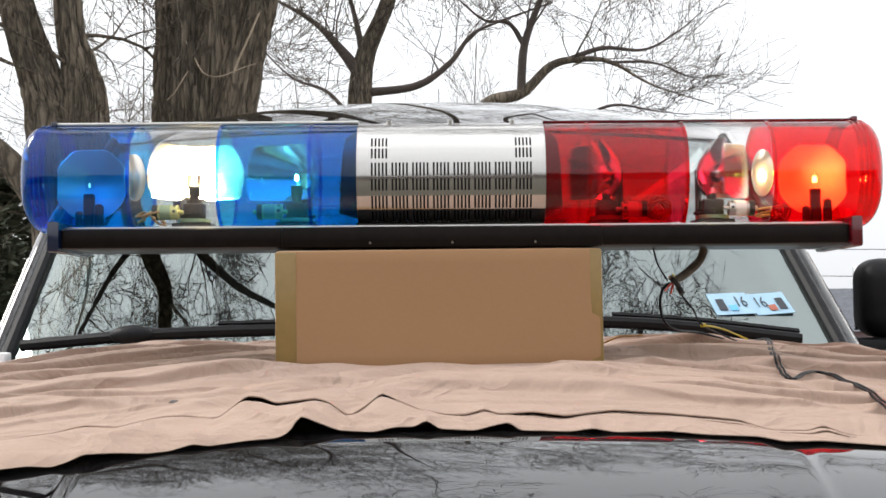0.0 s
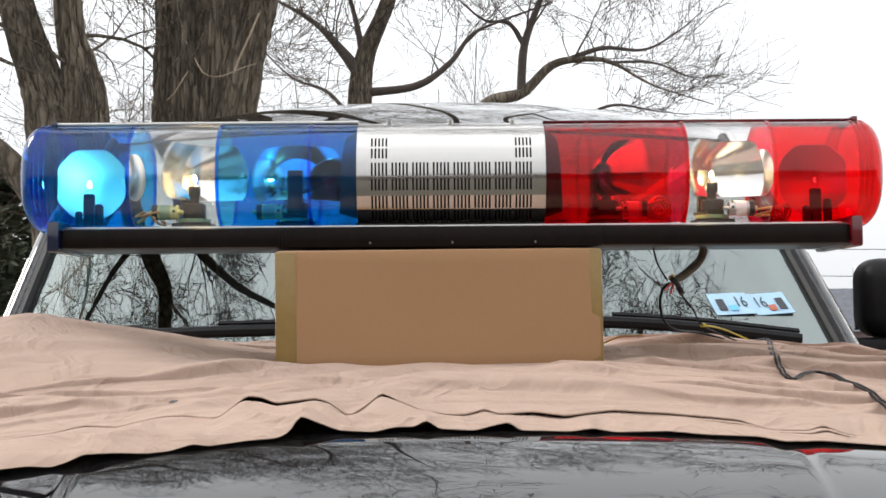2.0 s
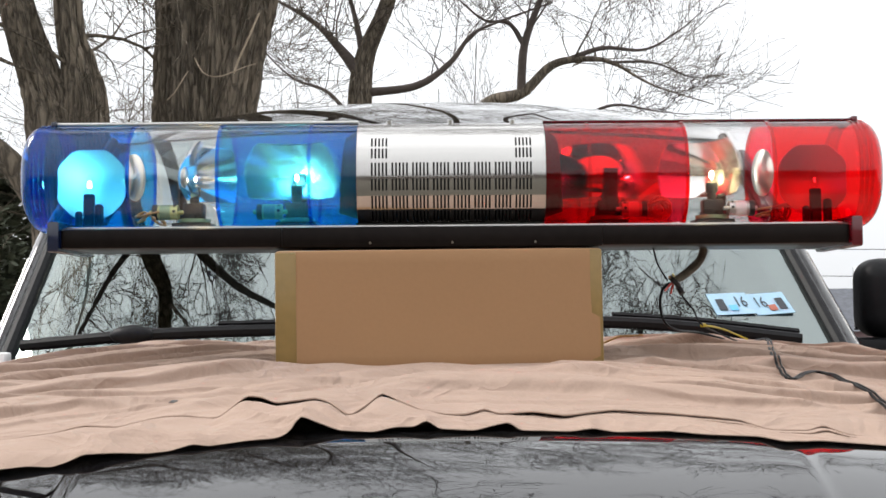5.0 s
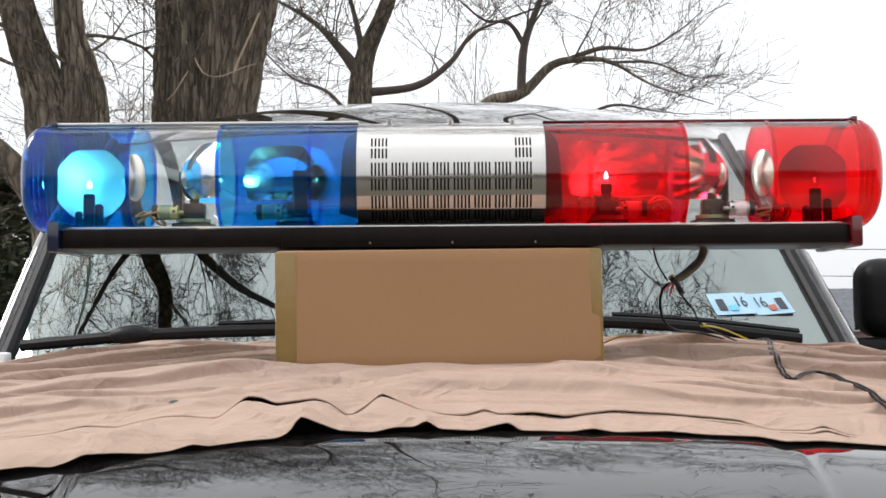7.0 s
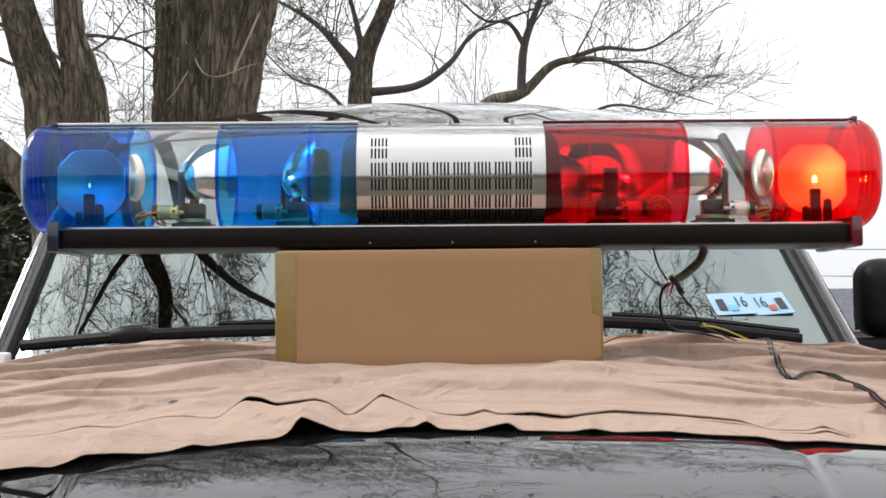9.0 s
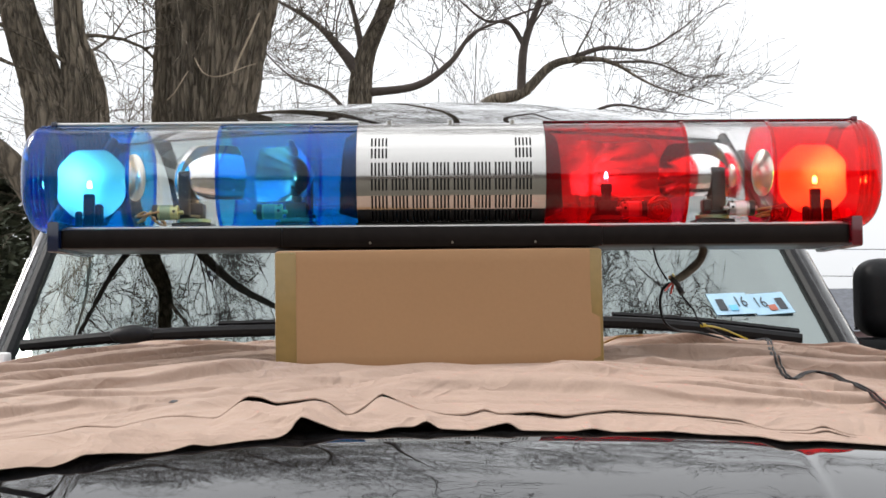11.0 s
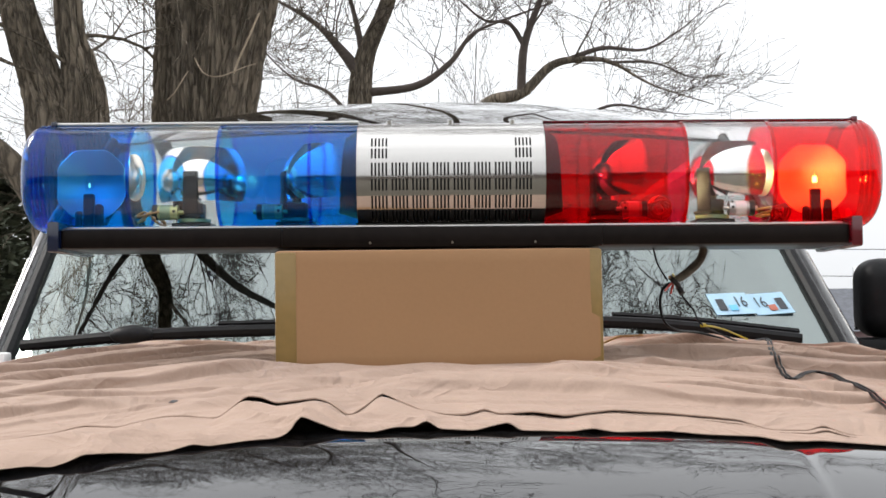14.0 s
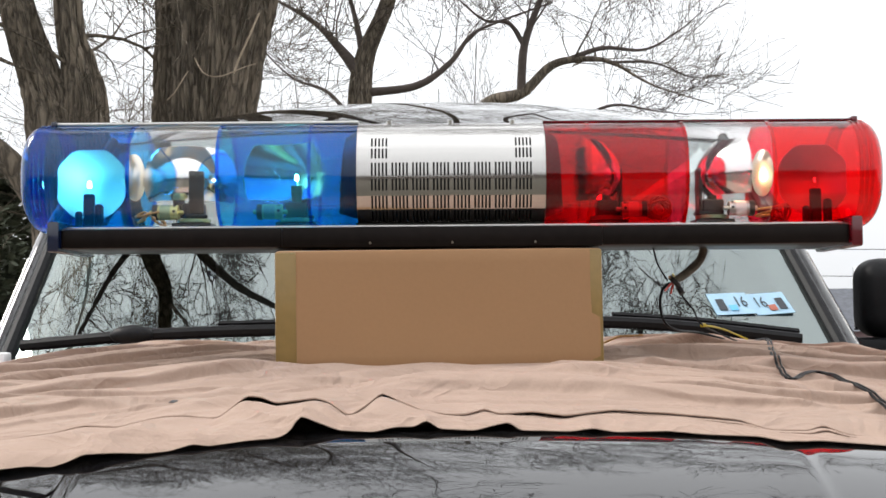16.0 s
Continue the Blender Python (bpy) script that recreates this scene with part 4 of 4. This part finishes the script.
build_tree("leaning_tree", (0.2, 14.2, 0), "bare leaning tree with long drooping twigs", [
    ([(0.1, 14.2, -0.05), (0.15, 14.2, 2.4), (0.45, 14.2, 3.55), (0.95, 14.2, 3.78), (1.3, 14.2, 4.1), (1.65, 14.2, 4.17), (2.0, 14.2, 4.13), (2.5, 14.2, 3.85), (3.2, 14.2, 3.62)], 0.12, 0.006, 16, 2, 1.1, 1),
    ([(1.45, 14.2, 4.15), (1.9, 14.2, 4.3), (2.4, 14.2, 4.28), (2.8, 14.2, 4.5), (3.1, 14.2, 4.75)], 0.035, 0.005, 12, 2, 0.8, 0),
    ([(1.95, 14.2, 4.13), (2.5, 14.2, 4.12), (2.95, 14.2, 3.95), (3.4, 14.2, 3.98)], 0.02, 0.004, 9, 1, 0.7, 0),
    ([(1.5, 14.2, 3.4), (2.0, 14.2, 3.62), (2.5, 14.2, 3.55), (2.9, 14.2, 3.5)], 0.025, 0.004, 12, 2, 0.6, 0),
    ([(0.93, 14.2, 3.75), (0.97, 14.2, 4.3), (1.1, 14.2, 4.7), (1.3, 14.2, 5.2), (1.6, 14.2, 6), (1.4, 14.2, 8)], 0.06, 0.02, 14, 3, 1.3, 0),
    ([(1.3, 14.2, 5.3), (1.9, 14.2, 6.6), (2.8, 14.3, 8.0), (3.6, 14.3, 9.6)], 0.035, 0.008, 16, 3, 1.5, 0),
    ([(0.97, 14.2, 4.35), (0.8, 14.2, 4.6), (0.5, 14.2, 4.65), (0.2, 14.2, 4.9)], 0.035, 0.01, 8, 2, 0.9, 0),
    ([(1.4, 14.2, 8), (1.1, 14.0, 9.6), (1.6, 13.8, 11.0), (3.0, 13.6, 12.0), (4.8, 13.4, 12.4), (6.4, 13.4, 13.2)], 0.06, 0.008, 18, 3, 1.8, 0),
    ([(1.4, 14.2, 8), (2.0, 14.0, 9.4), (3.2, 13.8, 10.4), (4.6, 13.6, 10.8), (6.0, 13.6, 11.6)], 0.05, 0.008, 22, 3, 1.6, 0),
    ([(1.3, 13.9, 10.2), (0.9, 13.8, 12.0), (1.8, 13.6, 13.6), (3.2, 13.4, 14.4), (4.8, 13.4, 15.0)], 0.045, 0.008, 24, 3, 1.8, 0)], 12)
cable("pale_twig", [(-1.935, 9.45, 3.21), (-1.87, 9.38, 3.1), (-1.80, 9.36, 3.05), (-1.70, 9.36, 3.05), (-1.55, 9.4, 3.12), (-1.45, 9.4, 3.15)], 0.005, PALEWOOD, MAPLE, "pale broken twig")
cable("pale_twig", [(-1.98, 9.42, 3.1), (-2.03, 9.38, 3.0), (-2.08, 9.38, 2.92), (-2.14, 9.4, 2.87)], 0.005, PALEWOOD, MAPLE, "pale broken twig")
cable("split_wood", [(-1.44, 9.52, 3.58), (-1.52, 9.5, 3.38), (-1.6, 9.5, 3.2), (-1.64, 9.52, 3.1)], 0.009, PALEWOOD, MAPLE, "pale split strip of wood")


def build_thicket():
    """Fine bare growth far behind the trees."""
    rng = random.Random(31)
    v, f = [], []
    for k in range(13):
        x, y = -9.5 + 10.5 * k / 12 + rng.uniform(-0.3, 0.3), rng.uniform(19, 26)
        g = ground_z(y)
        base = Vector((x, y, g - 0.05))
        top = base + Vector((rng.uniform(-0.8, 0.8), rng.uniform(-0.5, 0.5), rng.uniform(4.5, 7.0)))
        limb(v, f, rng, [base, base.lerp(top, 0.5) + Vector((rng.uniform(-0.3, 0.3), 0, 0)), top], 0.045, 0.008, 8, 2, 1.8, 0.3, 5)
    tagged(solid("far_thicket", v, f, TWIG), "grey-brown bare saplings and brush in the distance", "thicket", kind="stuff")


build_thicket()


# ---- evergreen, house, overhead lines ----
def build_evergreen(at, height, radius, seed, label):
    rng = random.Random(seed)
    t = thing("evergreen_shrub", at, label, "shrub")
    at = Vector(at)
    v, f = [], []
    tube(v, f, [at, at + Vector((0, 0, height * 0.8))], [0.09, 0.03], 8)
    solid("trunk", v, f, BARK, t)
    v, f = [], []
    for _ in range(4200):
        h = rng.random() ** 0.8
        a = rng.uniform(0, 2 * math.pi)
        r = radius * (1 - h) ** 0.6 * rng.uniform(0.35, 1.0) * (1 + 0.2 * math.sin(a * 5 + h * 9))
        c = at + Vector((r * math.cos(a), r * math.sin(a), 0.1 + h * height))
        for _ in range(6):
            d = Vector((math.cos(a) + rng.uniform(-0.9, 0.9), math.sin(a) + rng.uniform(-0.9, 0.9), rng.uniform(-0.6, 0.9))).normalized() * rng.uniform(0.05, 0.13)
            s = d.cross(Vector((rng.uniform(-1, 1), rng.uniform(-1, 1), 1))).normalized() * 0.036
            n = len(v)
            v += [c - s, c + s, c + d + s * 0.4, c + d - s * 0.4]
            f.append((n, n + 1, n + 2, n + 3))
    solid("foliage", v, f, NEEDLE, t)


build_evergreen((-4.75, 12, 0), 3.1, 1.15, 21, "dark green evergreen shrub behind the vehicle")
build_evergreen((-5.6, 11.2, 0), 2.6, 1.1, 22, "dark green evergreen shrub behind the vehicle")


def build_house():
    y = 45.0
    g = ground_z(y)
    h = thing("far_house", (18.5, y, g), "low grey-roofed house with pale pink siding", "house")
    part("wall", box(14.9, 24, y, y + 8, g, 0.45, 0.02), SIDING, h)
    bm = bmesh.new()
    p = [bm.verts.new(q) for q in ((14.75, y - 0.4, 0.4), (24.2, y - 0.4, 0.4), (24.2, y + 4, 2.05), (14.3, y + 4, 2.05), (14.75, y + 8.4, 0.4), (24.2, y + 8.4, 0.4))]
    for q in ((0, 1, 2, 3), (3, 2, 5, 4), (0, 3, 4), (1, 5, 2), (0, 4, 5, 1)):
        bm.faces.new([p[k] for k in q])
    part("roof", bm, ROOFING, h, "dark grey shingle roof", smooth=False)
    part("verge_board", rod((14.72, y - 0.42, 0.38), (14.3, y + 3.9, 2.05), 0.07, sides=6), SIDING, h)


build_house()
for z in (4.35, 3.02):
    pts = [(10 + 40 * k / 12, 60, z - 0.25 * math.sin(math.pi * k / 12)) for k in range(13)]
    tagged(cable("power_line", pts, 0.02, WIRE, n=2, sides=5), "thin black overhead power line", "power line", "overhead lines")
for x in (10.0, 50.0):
    tagged(part("utility_pole", rod((x, 60, ground_z(60) - 0.1), (x, 60, 4.8), 0.13, 0.1, 12), BARK, at=(x, 60, ground_z(60))), "weathered wooden utility pole carrying overhead lines", "utility pole", "utility poles")


# ---- wiring loom ----
def build_loom():
    t = thing("wiring_loom", (0.38, 1.78, 1.13), "sleeved wiring loom hanging from the light bar with loose ends", "cable")
    cable("sleeve", [(0.383, 1.79, 1.30), (0.382, 1.79, 1.283), (0.372, 1.785, 1.268), (0.352, 1.775, 1.253), (0.335, 1.765, 1.243)], 0.0062, SLEEVE, t, "grey-brown braided sleeve")
    cable("tie", [(0.329, 1.76, 1.248), (0.333, 1.753, 1.243), (0.340, 1.758, 1.236)], 0.0042, WIRE, t, "black tie")
    for k, (m, dx, dz) in enumerate(((REDWIRE, -0.018, -0.012), (ORANGE, -0.012, 0.008), (REDWIRE, -0.010, -0.016), (YELLOW, -0.006, 0.012))):
        cable("cut_end", [(0.337, 1.765, 1.243), (0.337 + dx * 0.5, 1.76, 1.243 + dz * 0.4), (0.337 + dx, 1.752, 1.241 + dz)], 0.0014, m, t, "cut wire end")
    on = lambda x, y, up=0.003: (x, y, hood_z(x, y) + max(0.014, *(cloth_lift(x, y + d) for d in (0, 0.008, 0.016, 0.024))) + up)
    run = ((0.479, 1.95), (0.518, 2.000), (0.527, 1.991), (0.457, 1.704), (0.427, 1.555), (0.421, 1.488), (0.446, 1.533), (0.476, 1.573), (0.491, 1.550), (0.487, 1.485), (0.482, 1.403), (0.471, 1.303), (0.455, 1.213))
    run = [(q.x, q.y) for q in smooth_path([(x, y, 0) for x, y in run], 4)]
    laid = [Vector(on(x, y)) for x, y in run]
    laid = [Vector((q.x, q.y, max(q.z - 0.003, sum(k.z for k in laid[max(0, i - 2):i + 3]) / len(laid[max(0, i - 2):i + 3])))) for i, q in enumerate(laid)]
    cable("lead", [(0.338, 1.765, 1.242), (0.322, 1.768, 1.236), (0.315, 1.77, 1.217), (0.320, 1.775, 1.188), (0.343, 1.80, 1.172), (0.40, 1.88, 1.165)] + laid, 0.0019, TRIM, t, "black lead lying over the cloth")
    cable("lead", [(0.34, 1.765, 1.24), (0.345, 1.77, 1.225), (0.361, 1.77, 1.204), (0.373, 1.77, 1.182), (0.41, 1.84, 1.168)] + [q + Vector((0.004, -0.004, 0.0005)) for q in laid], 0.0014, TRIM, t, "black lead lying over the cloth")
    cable("lead", [(0.305, 1.775, 1.30), (0.313, 1.772, 1.268), (0.326, 1.768, 1.244)], 0.0014, TRIM, t, "black lead from the bar")
    cable("tape_wrap", [(0.34, 1.763, 1.235), (0.345, 1.757, 1.225)], 0.0046, WIRE, t, "black tape wrap")
    cable("lead", [(0.378, 1.78, 1.178), (0.395, 1.80, 1.177), (0.42, 1.83, 1.172), (0.445, 1.86, 1.164), (0.465, 1.87, 1.156)], 0.0014, YELLOW, t, "yellow wire")
    cable("crimp", [(0.376, 1.778, 1.179), (0.382, 1.782, 1.179)], 0.003, YELLOW, t, "yellow crimp connector")
    cable("lead", [(0.22, 1.8, 1.148), (0.245, 1.82, 1.156), (0.262, 1.83, 1.162), (0.278, 1.83, 1.163), (0.3, 1.84, 1.164)], 0.0017, ORANGE, t, "tan copper lead")


build_loom()


# ---- far treeline behind the camera, closing the place ----
def treeline(u, v):
    a = radians(200 + 140 * u)
    h = (5.5 + 3.5 * noise.noise(Vector((u * 14, 0, 0))) + 2.0 * noise.noise(Vector((u * 70, 1, 0)))) * v
    return Vector((48 * math.cos(a), 48 * math.sin(a), h - 0.2))


tagged(part("backdrop_treeline", sheet(treeline, 260, 6), TWIG), "brown line of bare woods in the distance", "woods", kind="structure")


# ---- motion ----
def motions():
    # moment of facing forward and seconds a turn of each reflector, all turning clockwise from above
    for spin, (first, turn) in zip(SPINS, ((0.01, 1.033), (0.4, 0.4576), (0.356, 0.4441), (0.195, 0.9465))):
        step = turn / 6
        face = math.degrees(math.atan2(-ORIGIN[spin].x, BAR_Y))
        rows = []
        for k in range(int(16.0 / step) + 2):
            t = min(16.0, k * step)
            rows.append((t, Matrix.Translation(spin.location) @ pose(0, 0, 0, 0, 0, face - 360 * (t - first) / turn)))
            if t >= 16.0:
                break
        walk(spin, rows)
    # the two flashers take turns; each filament stands in the bulb while lit and sinks into its socket between
    beat = 0.735
    for lamp, start in zip(FLASHES, (0.36, 0.70 - beat)):
        up = Matrix.Translation(lamp.location)
        down = Matrix.Translation(lamp.location - Vector((0, 0, 0.024)))
        rows = [(0.0, down if start > 0 else up)]
        k = 0
        while True:
            on, off = start + k * beat, start + k * beat + 0.36
            for t, m in ((on - 0.04, down), (on + 0.02, up), (off - 0.02, up), (off + 0.05, down)):
                if 0.02 < t < 15.98:
                    rows.append((t, m))
            k += 1
            if off > 16:
                break
        rows.append((16.0, rows[-1][1]))
        walk(lamp, rows)
    # gusts: the side of the cloth swells, then the front hem lifts
    at = LOOSE_HEM.location.copy()
    hinge = Vector((0.32, 0.19, -0.02)).normalized()
    rows = [(t, Matrix.Translation(at) @ Matrix.Rotation(radians(a), 4, hinge)) for t, a in ((0.0, 0), (1.0, 0), (1.15, 6), (1.25, 6), (1.42, 0), (2.24, 0), (2.38, 10), (2.52, 7), (2.68, 0), (16.0, 0))]
    walk(LOOSE_HEM, rows)
    at = BILLOW.location.copy()
    walk(BILLOW, [(t, Matrix.Translation(at - Vector((0, 0, 0.115 * (1 - a))))) for t, a in ((0.0, 0), (0.7, 0), (0.9, 0.72), (1.02, 0.62), (1.18, 0), (1.52, 0), (1.7, 0.8), (1.9, 1.0), (2.1, 0.95), (2.3, 0.45), (2.45, 0), (16.0, 0))])


motions()
